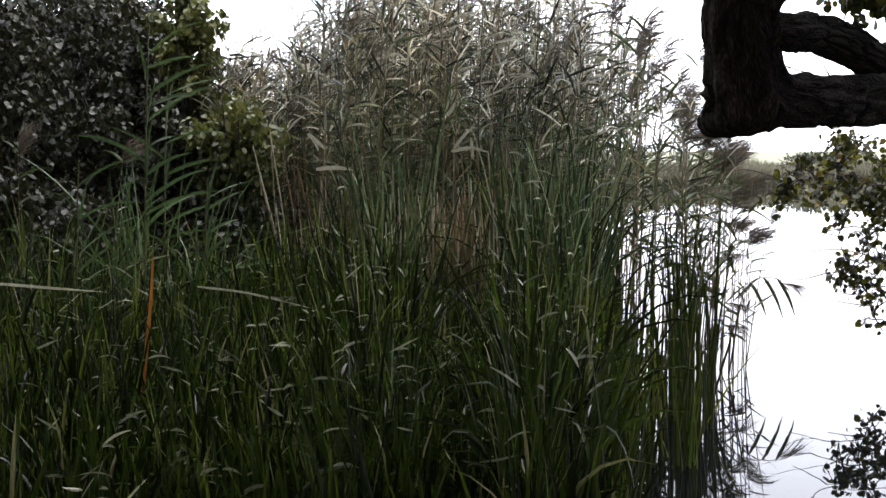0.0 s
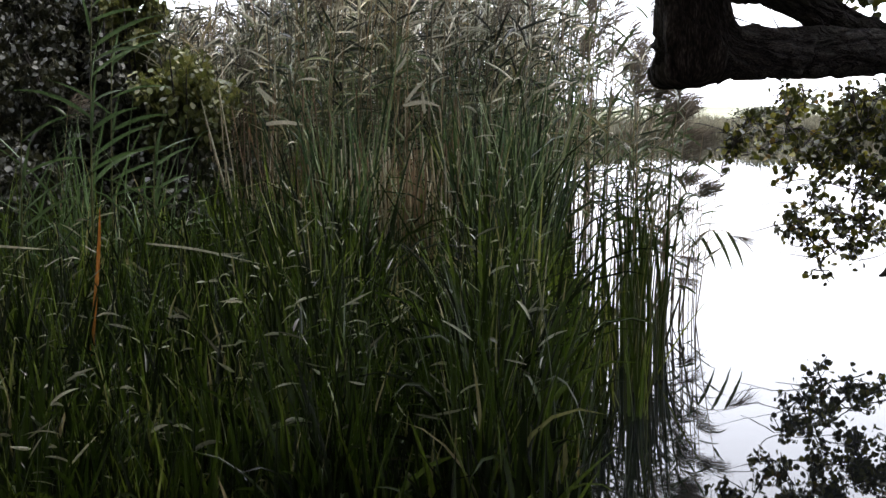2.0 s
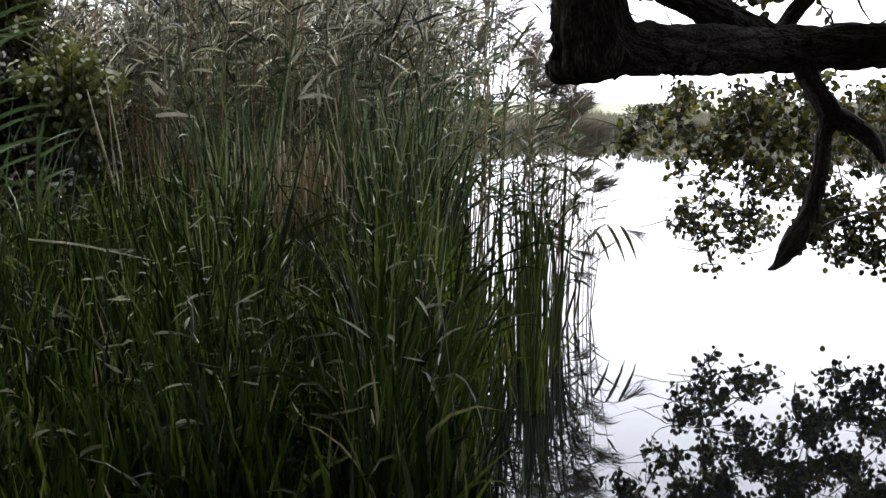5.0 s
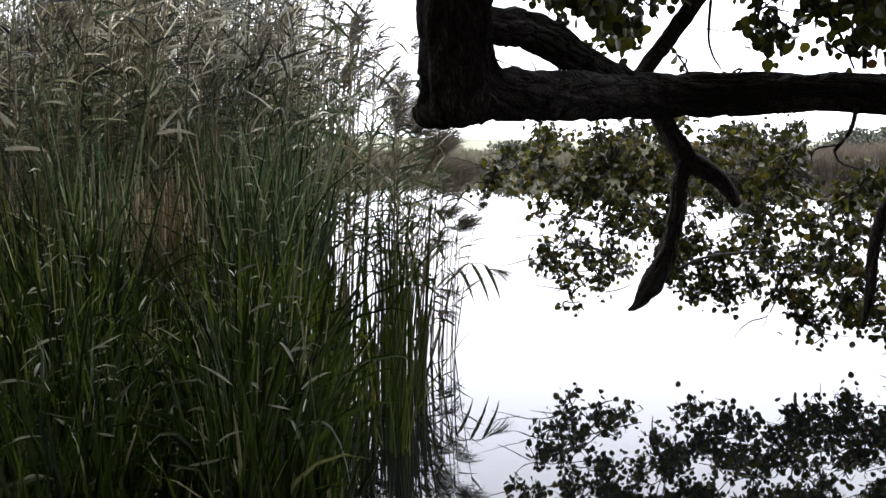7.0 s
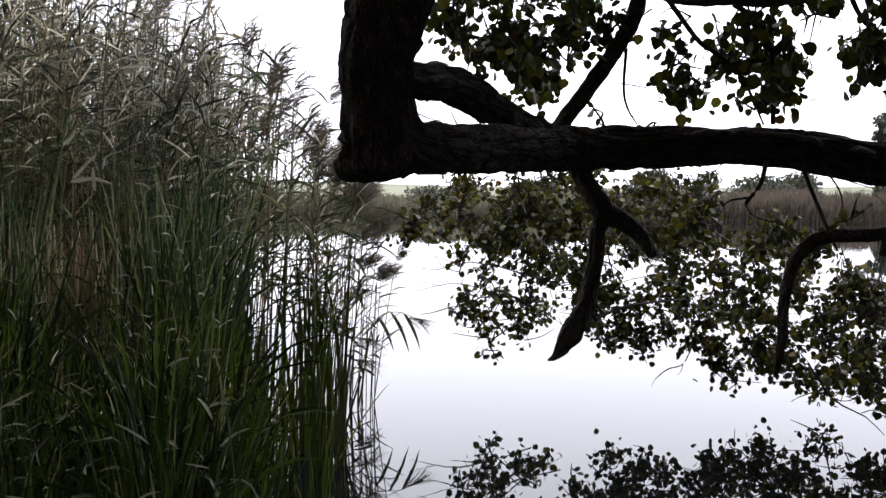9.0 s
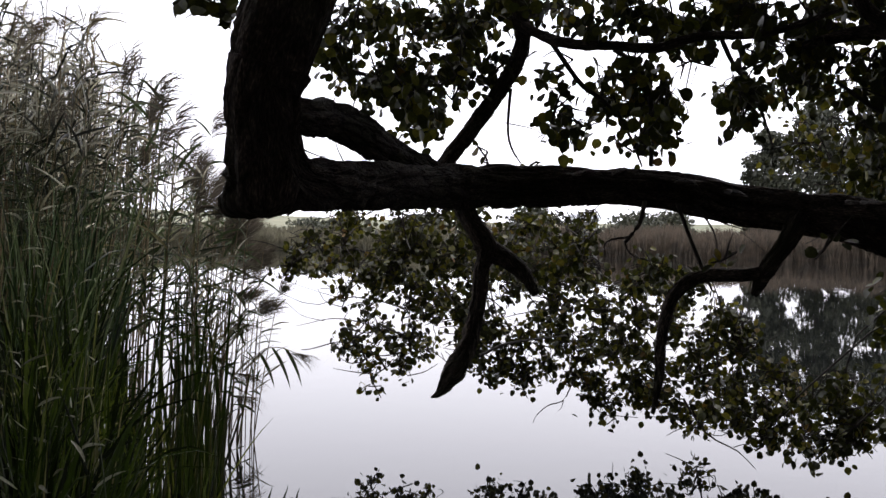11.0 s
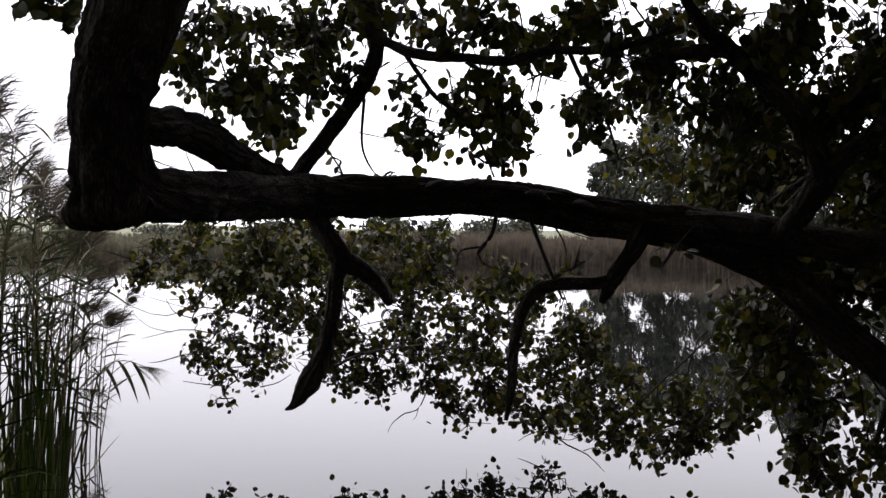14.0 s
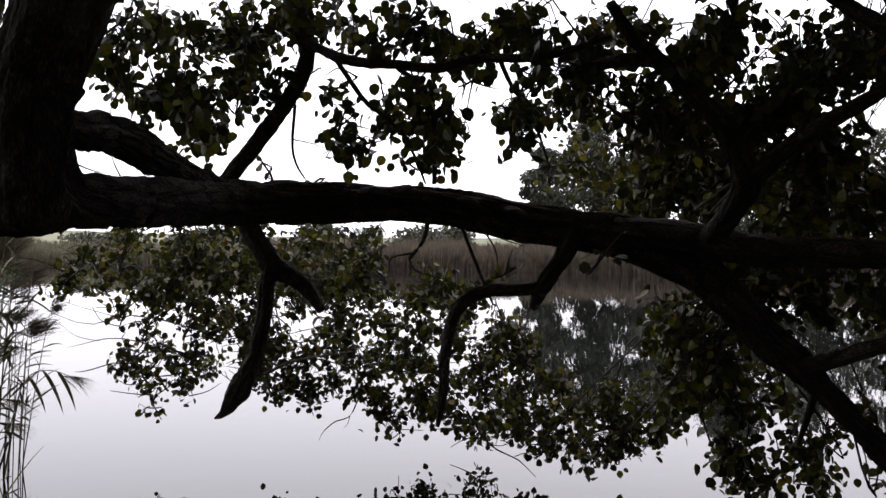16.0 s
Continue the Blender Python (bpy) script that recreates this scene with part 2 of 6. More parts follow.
def ribbons(paths, width, fold=0.25, spin=None):
    """Creased blades. paths: N x S x 3 centre lines; width: N x S half-widths. Gives verts, quads."""
    n, s, _ = paths.shape
    along = np.gradient(paths, axis=1)
    along /= np.linalg.norm(along, axis=2, keepdims=True) + 1e-9
    spin = RNG.uniform(0, 2 * np.pi, n) if spin is None else np.full(n, spin)
    ref = np.stack([np.cos(spin), np.sin(spin), 0.15 * np.ones(n)], 1)[:, None, :]
    side = np.cross(along, np.broadcast_to(ref, along.shape))
    side /= np.linalg.norm(side, axis=2, keepdims=True) + 1e-9
    up = np.cross(side, along)
    w = width[:, :, None]
    v = np.stack([paths - side * w + up * w * fold, paths - up * w * fold, paths + side * w + up * w * fold], 2)
    idx = np.arange(n * s * 3).reshape(n, s, 3)
    q = []
    for k in (0, 1):
        q.append(np.stack([idx[:, :-1, k], idx[:, :-1, k + 1], idx[:, 1:, k + 1], idx[:, 1:, k]], -1).reshape(-1, 4))
    return v.reshape(-1, 3), np.concatenate(q)


def arcs(base, length, heading, lean, bend, segs, power=1.5):
    """Centre lines that leave base at an angle of lean from upright towards heading and bend over by bend more."""
    s = np.linspace(0, 1, segs + 1)[None, :-1]
    theta = lean[:, None] + bend[:, None] * s ** power
    step = (length / segs)[:, None]
    dx = np.cumsum(np.sin(theta) * step, 1)
    dz = np.cumsum(np.cos(theta) * step, 1)
    dx = np.concatenate([np.zeros((len(base), 1)), dx], 1)
    dz = np.concatenate([np.zeros((len(base), 1)), dz], 1)
    out = np.empty((len(base), segs + 1, 3))
    out[:, :, 0] = base[:, None, 0] + dx * np.sin(heading)[:, None]
    out[:, :, 1] = base[:, None, 1] + dx * np.cos(heading)[:, None]
    out[:, :, 2] = base[:, None, 2] + dz
    return out


def tubes(paths, radius, sides=4):
    """Thin round stalks along N x S x 3 paths with N x S radii."""
    n, s, _ = paths.shape
    along = np.gradient(paths, axis=1)
    along /= np.linalg.norm(along, axis=2, keepdims=True) + 1e-9
    ref = np.where(np.abs(along[..., 2:3]) > 0.8, np.array([1.0, 0, 0]), np.array([0, 0, 1.0]))
    a = np.cross(along, ref)
    a /= np.linalg.norm(a, axis=2, keepdims=True) + 1e-9
    b = np.cross(along, a)
    ang = np.arange(sides) * 2 * np.pi / sides
    ring = a[:, :, None, :] * np.cos(ang)[:, None] + b[:, :, None, :] * np.sin(ang)[:, None]
    v = paths[:, :, None, :] + ring * radius[:, :, None, None]
    idx = np.arange(n * s * sides).reshape(n, s, sides)
    nxt = np.roll(idx, -1, 2)
    q = np.stack([idx[:, :-1], nxt[:, :-1], nxt[:, 1:], idx[:, 1:]], -1).reshape(-1, 4)
    return v.reshape(-1, 3), q


def joined(pieces):
    verts, faces, at = [], [], 0
    for v, f in pieces:
        verts.append(v)
        faces += [[q + at for q in face] for face in f]
        at += len(v)
    return np.concatenate(verts), faces


def smooth_line(points, n):
    """A Catmull-Rom line through rows of (x, y, z, radius), n rows."""
    p = np.asarray(points, float)
    p = np.concatenate([2 * p[:1] - p[1:2], p, 2 * p[-1:] - p[-2:-1]])
    t = np.linspace(0, len(p) - 3 - 1e-6, n)
    i = t.astype(int)
    u = (t - i)[:, None]
    a, b, c, d = p[i], p[i + 1], p[i + 2], p[i + 3]
    return 0.5 * (2 * b + (c - a) * u + (2 * a - 5 * b + 4 * c - d) * u ** 2 + (3 * b - a - 3 * c + d) * u ** 3)


def limb(name, points, parent, label="", sides=28, rough=0.06, seed=0):
    """A barked limb through rows of ((x, y, z), radius): tapered, knotty, with closed ends."""
    rows = [(*p, r) for p, r in points]
    length = sum((Vector(a[:3]) - Vector(b[:3])).length for a, b in zip(rows, rows[1:]))
    mean = sum(r[3] for r in rows) / len(rows)
    n = max(10, min(300, int(length / max(0.01, mean * 0.16))))
    line = smooth_line(rows, n)
    c, r = line[:, :3], np.maximum(line[:, 3], 0.002)
    along = np.gradient(c, axis=0)
    along /= np.linalg.norm(along, axis=1, keepdims=True)
    verts, grain, dist = [], [], 0.0
    side = Vector(along[0]).orthogonal().normalized()
    for i in range(n):
        t = Vector(along[i])
        side = (side - t * side.dot(t)).normalized()
        up = t.cross(side)
        if i:
            dist += float(np.linalg.norm(c[i] - c[i - 1]))
        for k in range(sides):
            ang = 2 * math.pi * k / sides
            q = side * math.cos(ang) + up * math.sin(ang)
            knot = noise.noise(Vector((q.x * 1.6, q.y * 1.6 + dist * 2.4, q.z * 1.6 + seed * 7.3)))
            ridge = abs(noise.noise(Vector((math.cos(ang) * 3.5, math.sin(ang) * 3.5, dist * 3.0 + seed * 3.1))))
            flake = noise.noise(Vector((math.cos(ang) * 5.0 + 9.1, math.sin(ang) * 5.0, dist * 17.0 + seed * 5.7))) + 0.6 * noise.noise(Vector((math.cos(ang) * 2.2, math.sin(ang) * 2.2 + 4.4, dist * 36.0 + seed)))
            rr = r[i] * (1 + rough * 1.6 * knot + rough * (0.9 - 2.2 * ridge) * min(1, r[i] / 0.05)) + flake * min(0.008, 0.2 * r[i])
            verts.append(Vector(c[i]) + q * rr)
            grain.append((ang * max(r[i], 0.02), dist, seed * 1.7))
    faces = []
    for i in range(n - 1):
        for k in range(sides):
            k2 = (k + 1) % sides
            faces.append((i * sides + k, i * sides + k2, (i + 1) * sides + k2, (i + 1) * sides + k))
    faces.append(tuple(range(sides))[::-1])
    faces.append(tuple(range((n - 1) * sides, n * sides)))
    return mesh_object(name, [tuple(v) for v in verts], faces, BARK, parent, label, True, grain)


def leaf_shape(length, width, fold=0.18, points=5):
    """One broad leaf: two halves folded along the midrib, root at the origin, along +y."""
    s = np.linspace(0, 1, points + 1)
    half = width * 0.5 * np.sin(np.pi * np.clip(s, 0, 1) ** 0.85) ** 0.5
    half[0] = half[-1] = 0.0
    curl = -0.12 * length * s ** 2
    mid = np.stack([0 * s, length * s, curl], 1)
    left = np.stack([-half, length * s, curl + half * fold], 1)
    right = np.stack([half, length * s, curl + half * fold], 1)
    v = np.concatenate([mid, left[1:-1], right[1:-1]])
    n = points + 1
    f = []
    lid = [0] + list(range(n, n + points - 1)) + [points]
    rid = [0] + list(range(n + points - 1, n + 2 * points - 2)) + [points]
    for i in range(points):
        for ids, flip in ((lid, False), (rid, True)):
            quad = [i, i + 1, ids[i + 1], ids[i]]
            quad = [q for j, q in enumerate(quad) if q not in quad[:j]]
            f.append(quad[::-1] if flip else quad)
    return v, f


def scatter_leaves(places, length, width, droop=0.5, points=4):
    """Many leaves in one mesh, at N x 3 places, with random turns; droop 1 hangs them straight down."""
    v0, f0 = leaf_shape(1.0, width / length, points=points)
    n = len(places)
    size = length * RNG.uniform(0.6, 1.2, n)
    head = RNG.uniform(0, 2 * np.pi, n)
    tilt = -RNG.uniform(0.15, 1.0, n) * droop * np.pi / 2 * 1.35 + 0.1
    roll = RNG.normal(0, 0.7, n)
    v = v0[None] * size[:, None, None]
    cr, sr = np.cos(roll)[:, None], np.sin(roll)[:, None]
    x, y, z = v[..., 0] * cr + v[..., 2] * sr, v[..., 1], -v[..., 0] * sr + v[..., 2] * cr
    ct, st = np.cos(tilt)[:, None], np.sin(tilt)[:, None]
    y, z = y * ct - z * st, y * st + z * ct
    ch, sh = np.cos(head)[:, None], np.sin(head)[:, None]
    x, y = x * ch - y * sh, x * sh + y * ch
    out = np.stack([x, y, z], -1) + places[:, None, :]
    m = len(v0)
    faces = []
    for i in range(n):
        faces += [[q + i * m for q in f] for f in f0]
    return out.reshape(-1, 3), faces


# ---------------------------------------------------------------- ground and water
def shore_x(y):
    """The near shore: land lies on the low side of this x."""
    return -1.9 + 3.2 * math.exp(-(max(y, 0) / 3.0) ** 2) + (4 * min(1, max(0, -y / 3)))


def terrain(x, y):
    d = math.hypot(x, y)
    near = shore_x(y) - x
    z = 0.16 * math.tanh(near * 0.8) + (0.0 if near > 0 else max(-0.5, near * 0.12))
    z += 0.3 * math.exp(-((x - 4.4) ** 2 + (y - 0.6) ** 2) / 1.6)
    if x < -3 and near > 0:
        z += 0.06 * min(near, 12) * 0.5
    far = d - 90 - 1.2 * noise.noise(Vector((x * 0.02, y * 0.02, 3)))
    if far > 0:
        slope = 0.5 * math.tanh(far / 3) + far * 0.03
        hill = 12.0 * max(0.0, min(1.0, (far - 60) / 500)) * (1 + 0.5 * noise.noise(Vector((x * 0.002, y * 0.002, 9))))
        z = max(z, -0.6) + slope * (1 if far < 60 else 60 / far * 1.0) + hill + 0.6
    if d < 40:
        z += 0.035 * noise.noise(Vector((x * 1.7, y * 1.7, 0)))
    return z


def build_ground():
    rings = np.concatenate([np.linspace(0.4, 14, 50), np.geomspace(15, 86, 18), np.linspace(88, 130, 26), np.geomspace(140, 3500, 26)])
    sect = 144
    verts, faces = [(0, 0, terrain(0, 0))], []
    for r in rings:
        for k in range(sect):
            a = 2 * math.pi * k / sect
            x, y = r * math.sin(a), r * math.cos(a)
            verts.append((x, y, terrain(x, y)))
    for k in range(sect):
        faces.append((0, 1 + (k + 1) % sect, 1 + k))
    for i in range(len(rings) - 1):
        for k in range(sect):
            a, b = 1 + i * sect + k, 1 + i * sect + (k + 1) % sect
            faces.append((a, b, b + sect, a + sect))
    return tagged(mesh_object("ground", verts, faces, GROUND), "dark muddy lake bank and distant pale fields", "ground", kind="structure")


def build_water():
    n, r = 96, 112.0
    verts = [(0, 0, 0)] + [(r * math.sin(2 * math.pi * k / n), r * math.cos(2 * math.pi * k / n), 0) for k in range(n)]
    faces = [(0, 1 + (k + 1) % n, 1 + k) for k in range(n)]
    return tagged(mesh_object("water", verts, faces, WATER, smooth=False), "still grey lake water mirroring the pale sky", "water", kind="structure")


build_ground()
build_water()

# ---------------------------------------------------------------- the leaning alder
alder = tagged(empty("alder_tree", (3.9, 1.5, 0.007)), "old leaning alder with furrowed dark bark over the lake", "tree")
ALDER_AT = Vector((3.9, 1.5, 0.0))


def to_alder(ob):
    ob.parent = alder
    ob.matrix_parent_inverse = Matrix.Translation(-ALDER_AT)
    return ob


def alder_limb(name, points, label="", **more):
    return to_alder(limb(name, points, None, label, **more))


# the leaning trunk, its elbow, the upright limb and the branch that loops back, grown together
TRUNK_LINES = (
    [
        ((4.147, 1.744, -0.167), 0.141),
        ((3.985, 2.100, 0.295), 0.075),
        ((3.845, 2.327, 0.549), 0.046),
        ((3.762, 2.451, 0.697), 0.042),
        ((3.702, 2.558, 0.826), 0.053),
        ((3.619, 2.682, 0.949), 0.066),
        ((3.537, 2.793, 1.095), 0.074),
        ((3.473, 2.953, 1.239), 0.090),
        ((3.334, 3.077, 1.320), 0.088),
        ((3.198, 3.232, 1.363), 0.088),
        ((2.988, 3.453, 1.400), 0.079),
        ((2.810, 3.610, 1.448), 0.079),
        ((2.623, 3.759, 1.467), 0.073),
        ((2.430, 3.899, 1.468), 0.080),
        ((1.904, 3.903, 1.449), 0.082),
        ((1.283, 3.375, 1.406), 0.074),
        ((0.981, 3.015, 1.385), 0.071),
        ((0.788, 2.884, 1.384), 0.070),
    ], [
        ((0.816, 2.879, 1.294), 0.092),
        ((0.817, 2.878, 1.336), 0.102),
        ((0.818, 2.875, 1.403), 0.098),
        ((0.817, 2.868, 1.506), 0.093),
        ((0.814, 2.856, 1.623), 0.102),
        ((0.839, 2.828, 1.755), 0.113),
        ((0.874, 2.788, 1.901), 0.119),
        ((0.912, 2.725, 2.098), 0.116),
        ((0.934, 2.494, 2.400), 0.089),
        ((0.960, 2.249, 2.826), 0.059),
    ], [
        ((0.817, 2.793, 1.570), 0.058),
        ((0.848, 2.835, 1.479), 0.060),
        ((0.905, 2.896, 1.413), 0.062),
        ((1.036, 3.034, 1.395), 0.067),
        ((1.257, 3.305, 1.404), 0.068),
    ], [
        ((0.870, 2.949, 1.585), 0.052),
        ((0.986, 3.071, 1.587), 0.051),
        ((1.157, 3.298, 1.613), 0.056),
        ((1.375, 3.573, 1.599), 0.061),
        ((1.591, 3.815, 1.559), 0.055),
        ((1.843, 4.038, 1.523), 0.045),
        ((2.055, 4.106, 1.490), 0.033),
    ])


WEB = (0.900, 2.787, 1.439)  # the inside of the elbow


def grown_together(name, lines, label, cell=0.0085):
    """Limbs fused into one skin, rounded where they meet, with ridged and flaking bark."""
    rough = joined([limb_skin([(*p, r) for p, r in line], 24) for line in lines])
    me = bpy.data.meshes.new("rough_skin")
    me.from_pydata(rough[0].tolist(), [], rough[1])
    temp = new("rough_skin", me)
    mod = temp.modifiers.new("fuse", "REMESH")
    mod.mode, mod.voxel_size, mod.adaptivity = "VOXEL", cell, 0.0
    graph = bpy.context.evaluated_depsgraph_get()
    skin = bpy.data.meshes.new_from_object(temp.evaluated_get(graph))
    bpy.data.objects.remove(temp)
    bm = bmesh.new()
    bm.from_mesh(skin)
    for _ in range(10):
        bmesh.ops.smooth_vert(bm, verts=bm.verts, factor=0.5, use_axis_x=True, use_axis_y=True, use_axis_z=True)
    for reach, rounds in ((0.24, 40), (0.17, 50)):
        web = [v for v in bm.verts if (v.co - Vector(WEB)).length < reach]
        for _ in range(rounds):
            bmesh.ops.smooth_vert(bm, verts=web, factor=0.5, use_axis_x=True, use_axis_y=True, use_axis_z=True)
    bm.normal_update()
    cores, runs, ways, thick, start = [], [], [], [], 0.0
    for line in lines:
        row = smooth_line([(*p, r) for p, r in line], 160)
        gap = np.linalg.norm(np.diff(row[:, :3], axis=0), axis=1)
        cores.append(row[:, :3])
        thick.append(row[:, 3])
        runs.append(start + np.concatenate([[0], np.cumsum(gap)]))
        ways.append(np.gradient(row[:, :3], axis=0))
        start += 7.3
    core, run, way, thick = np.concatenate(cores), np.concatenate(runs), np.concatenate(ways), np.concatenate(thick)
    way /= np.linalg.norm(way, axis=1, keepdims=True)
    p = np.array([v.co for v in bm.verts])
    near = np.concatenate([np.argmin(np.linalg.norm(q[:, None] - core[None], axis=2) - thick[None] * 0.6, axis=1) for q in np.array_split(p, max(1, len(p) // 2000))])
    t = way[near]
    side = np.cross(t, np.array([0.0, 0.0, 1.0]))
    flat = np.linalg.norm(side, axis=1, keepdims=True)
    side = np.where(flat > 0.3, side / (flat + 1e-9), np.array([1.0, 0.0, 0.0]))
    side -= t * (side * t).sum(1, keepdims=True)
    side /= np.linalg.norm(side, axis=1, keepdims=True)
    up = np.cross(side, t)
    off = p - core[near]
    ang = np.arctan2((off * up).sum(1), (off * side).sum(1))
    dist = run[near] + (off * t).sum(1)
    grain = np.stack([ang * 0.085, dist, np.full(len(p), 1.7)], 1)
    for i, v in enumerate(bm.verts):
        c, sn, d = math.cos(ang[i]), math.sin(ang[i]), dist[i]
        ridge = abs(noise.noise(Vector((c * 4.2, sn * 4.2, d * 2.6))))
        fine = noise.noise(Vector((c * 8.5 + 3, sn * 8.5, d * 9.0)))
        burl = noise.noise(Vector((c * 1.3, sn * 1.3 + 7, d * 3.4)))
        plate = noise.noise(Vector((c * 2.6 + 5, sn * 2.6, d * 7.0)))
        v.co += v.normal * (0.006 - 0.026 * ridge * (1 - ridge) + 0.005 * fine + 0.012 * burl + 0.007 * math.tanh(plate * 6))
    bm.to_mesh(skin)
    bm.free()
    skin.materials.clear()
    skin.materials.append(BARK)
    skin.polygons.foreach_set("use_smooth", [True] * len(skin.polygons))
    at = skin.attributes.new("grain", "FLOAT_VECTOR", "POINT")
    at.data.foreach_set("vector", grain.astype(np.float32).ravel())
    skin.update()
    return to_alder(tagged(new(name, skin), label))


def limb_skin(rows, sides):
    """A closed tube with round ends through rows of (x, y, z, radius)."""
    length = sum((Vector(a[:3]) - Vector(b[:3])).length for a, b in zip(rows, rows[1:]))
    n = max(12, int(length / 0.03))
    line = smooth_line(rows, n)
    v, f = tubes(line[None, :, :3], np.maximum(line[None, :, 3], 0.004), sides)
    return v, f.tolist() + [list(range(sides))[::-1], list(range((n - 1) * sides, n * sides))]


grown_together("trunk", TRUNK_LINES, "thick dark furrowed trunk with a squared elbow and upright limb")
alder_limb("rising_branch", [
    ((1.948, 4.155, 1.510), 0.035),
    ((2.007, 4.121, 1.606), 0.033),
    ((2.112, 4.050, 1.780), 0.033),
    ((2.190, 3.987, 1.930), 0.033),
    ((2.225, 3.942, 2.070), 0.033),
    ((2.188, 3.930, 2.216), 0.030),
    ((2.114, 3.911, 2.434), 0.028),
    ((1.946, 3.758, 2.792), 0.019),
], "", sides=16, seed=5)
alder_limb("broken_branch", [
    ((1.966, 3.985, 1.417), 0.040),
    ((1.991, 3.920, 1.310), 0.038),
    ((2.045, 3.892, 1.205), 0.043),
    ((2.030, 3.898, 1.118), 0.031),
    ((2.023, 3.896, 1.004), 0.031),
    ((1.998, 3.899, 0.886), 0.031),
    ((1.974, 3.902, 0.800), 0.038),
    ((1.927, 3.914, 0.711), 0.043),
    ((1.898, 3.922, 0.662), 0.034),
    ((1.867, 3.928, 0.616), 0.016),
    ((1.838, 3.939, 0.599), 0.004),
], "snapped branch hanging with a splintered tip", sides=20, rough=0.1, seed=6)
alder_limb("side_stub", [
    ((2.043, 3.894, 1.209), 0.038),
    ((2.134, 3.867, 1.160), 0.036),
    ((2.208, 3.857, 1.097), 0.029),
    ((2.273, 3.873, 1.021), 0.018),
], "", sides=16, rough=0.1, seed=7)
alder_limb("hooked_branch", [
    ((3.105, 3.252, 1.362), 0.045),
    ((2.998, 3.218, 1.246), 0.036),
    ((2.948, 3.262, 1.141), 0.034),
    ((2.910, 3.291, 1.045), 0.016),
], "", sides=16, rough=0.1, seed=8)
alder_limb("hanging_branch", [
    ((2.956, 3.253, 1.137), 0.025),
    ((2.880, 3.321, 1.121), 0.025),
    ((2.776, 3.408, 1.116), 0.025),
    ((2.704, 3.463, 1.075), 0.025),
    ((2.659, 3.492, 0.985), 0.025),
    ((2.632, 3.497, 0.837), 0.022),
    ((2.619, 3.488, 0.702), 0.018),
    ((2.591, 3.485, 0.568), 0.009),
], "", sides=14, rough=0.1, seed=9)
alder_limb("upper_branch", [
    ((2.171, 3.955, 2.147), 0.023),
    ((2.240, 3.816, 2.071), 0.021),
    ((2.280, 3.684, 2.023), 0.021),
    ((2.378, 3.506, 1.996), 0.019),
    ((2.447, 3.339, 1.969), 0.019),
    ((2.517, 3.153, 1.991), 0.016),
    ((2.625, 2.930, 1.980), 0.014),
    ((2.720, 2.687, 2.029), 0.007),
], "", sides=12, rough=0.1, seed=10)
alder_limb("level_limb", [
    ((3.193, 3.105, 1.367), 0.058),
    ((3.322, 2.891, 1.351), 0.057),
    ((3.419, 2.611, 1.297), 0.058),
    ((3.479, 2.356, 1.288), 0.053),
    ((3.544, 2.064, 1.286), 0.047),
], "dark level limb running on from the trunk", sides=18, rough=0.1, seed=10)
alder_limb("forked_limb", [
    ((3.322, 2.735, 1.340), 0.040),
    ((3.301, 2.601, 1.452), 0.047),
    ((3.288, 2.537, 1.548), 0.050),
    ((3.233, 2.526, 1.637), 0.046),
    ((3.155, 2.544, 1.746), 0.040),
    ((3.059, 2.582, 1.837), 0.034),
    ((2.942, 2.641, 1.952), 0.033),
    ((2.831, 2.689, 2.042), 0.026),
    ((2.703, 2.677, 2.141), 0.018),
], "", sides=18, rough=0.1, seed=11)
alder_limb("fork_arm", [
    ((3.283, 2.543, 1.537), 0.038),
    ((3.281, 2.463, 1.586), 0.034),
    ((3.256, 2.327, 1.663), 0.031),
    ((3.231, 2.187, 1.723), 0.027),
    ((3.210, 2.037, 1.773), 0.026),
    ((3.193, 1.871, 1.844), 0.017),
], "", sides=18, rough=0.1, seed=8)
alder_limb("low_side_branch", [
    ((3.655, 2.542, 0.841), 0.036),
    ((3.672, 2.430, 0.877), 0.032),
    ((3.648, 2.273, 0.930), 0.030),
    ((3.638, 2.092, 0.991), 0.027),
], "", sides=16, rough=0.1, seed=15)
alder_limb("drooping_branch", [
    ((3.729, 2.525, 0.773), 0.017),
    ((3.712, 2.552, 0.649), 0.014),
    ((3.692, 2.580, 0.535), 0.008),
], "", sides=12, rough=0.1, seed=15)
alder_limb("top_branch", [
    ((3.027, 2.132, 2.188), 0.019),
    ((3.095, 2.030, 2.089), 0.025),
    ((3.158, 1.929, 2.009), 0.029),
    ((3.225, 1.815, 1.930), 0.033),
], "", sides=12, rough=0.1, seed=10)
alder_limb("cross_branch", [
    ((2.949, 2.633, 1.952), 0.021),
    ((2.904, 2.756, 1.983), 0.025),
    ((2.869, 2.864, 1.977), 0.023),
    ((2.830, 2.973, 1.961), 0.013),
], "", sides=12, rough=0.1, seed=12)

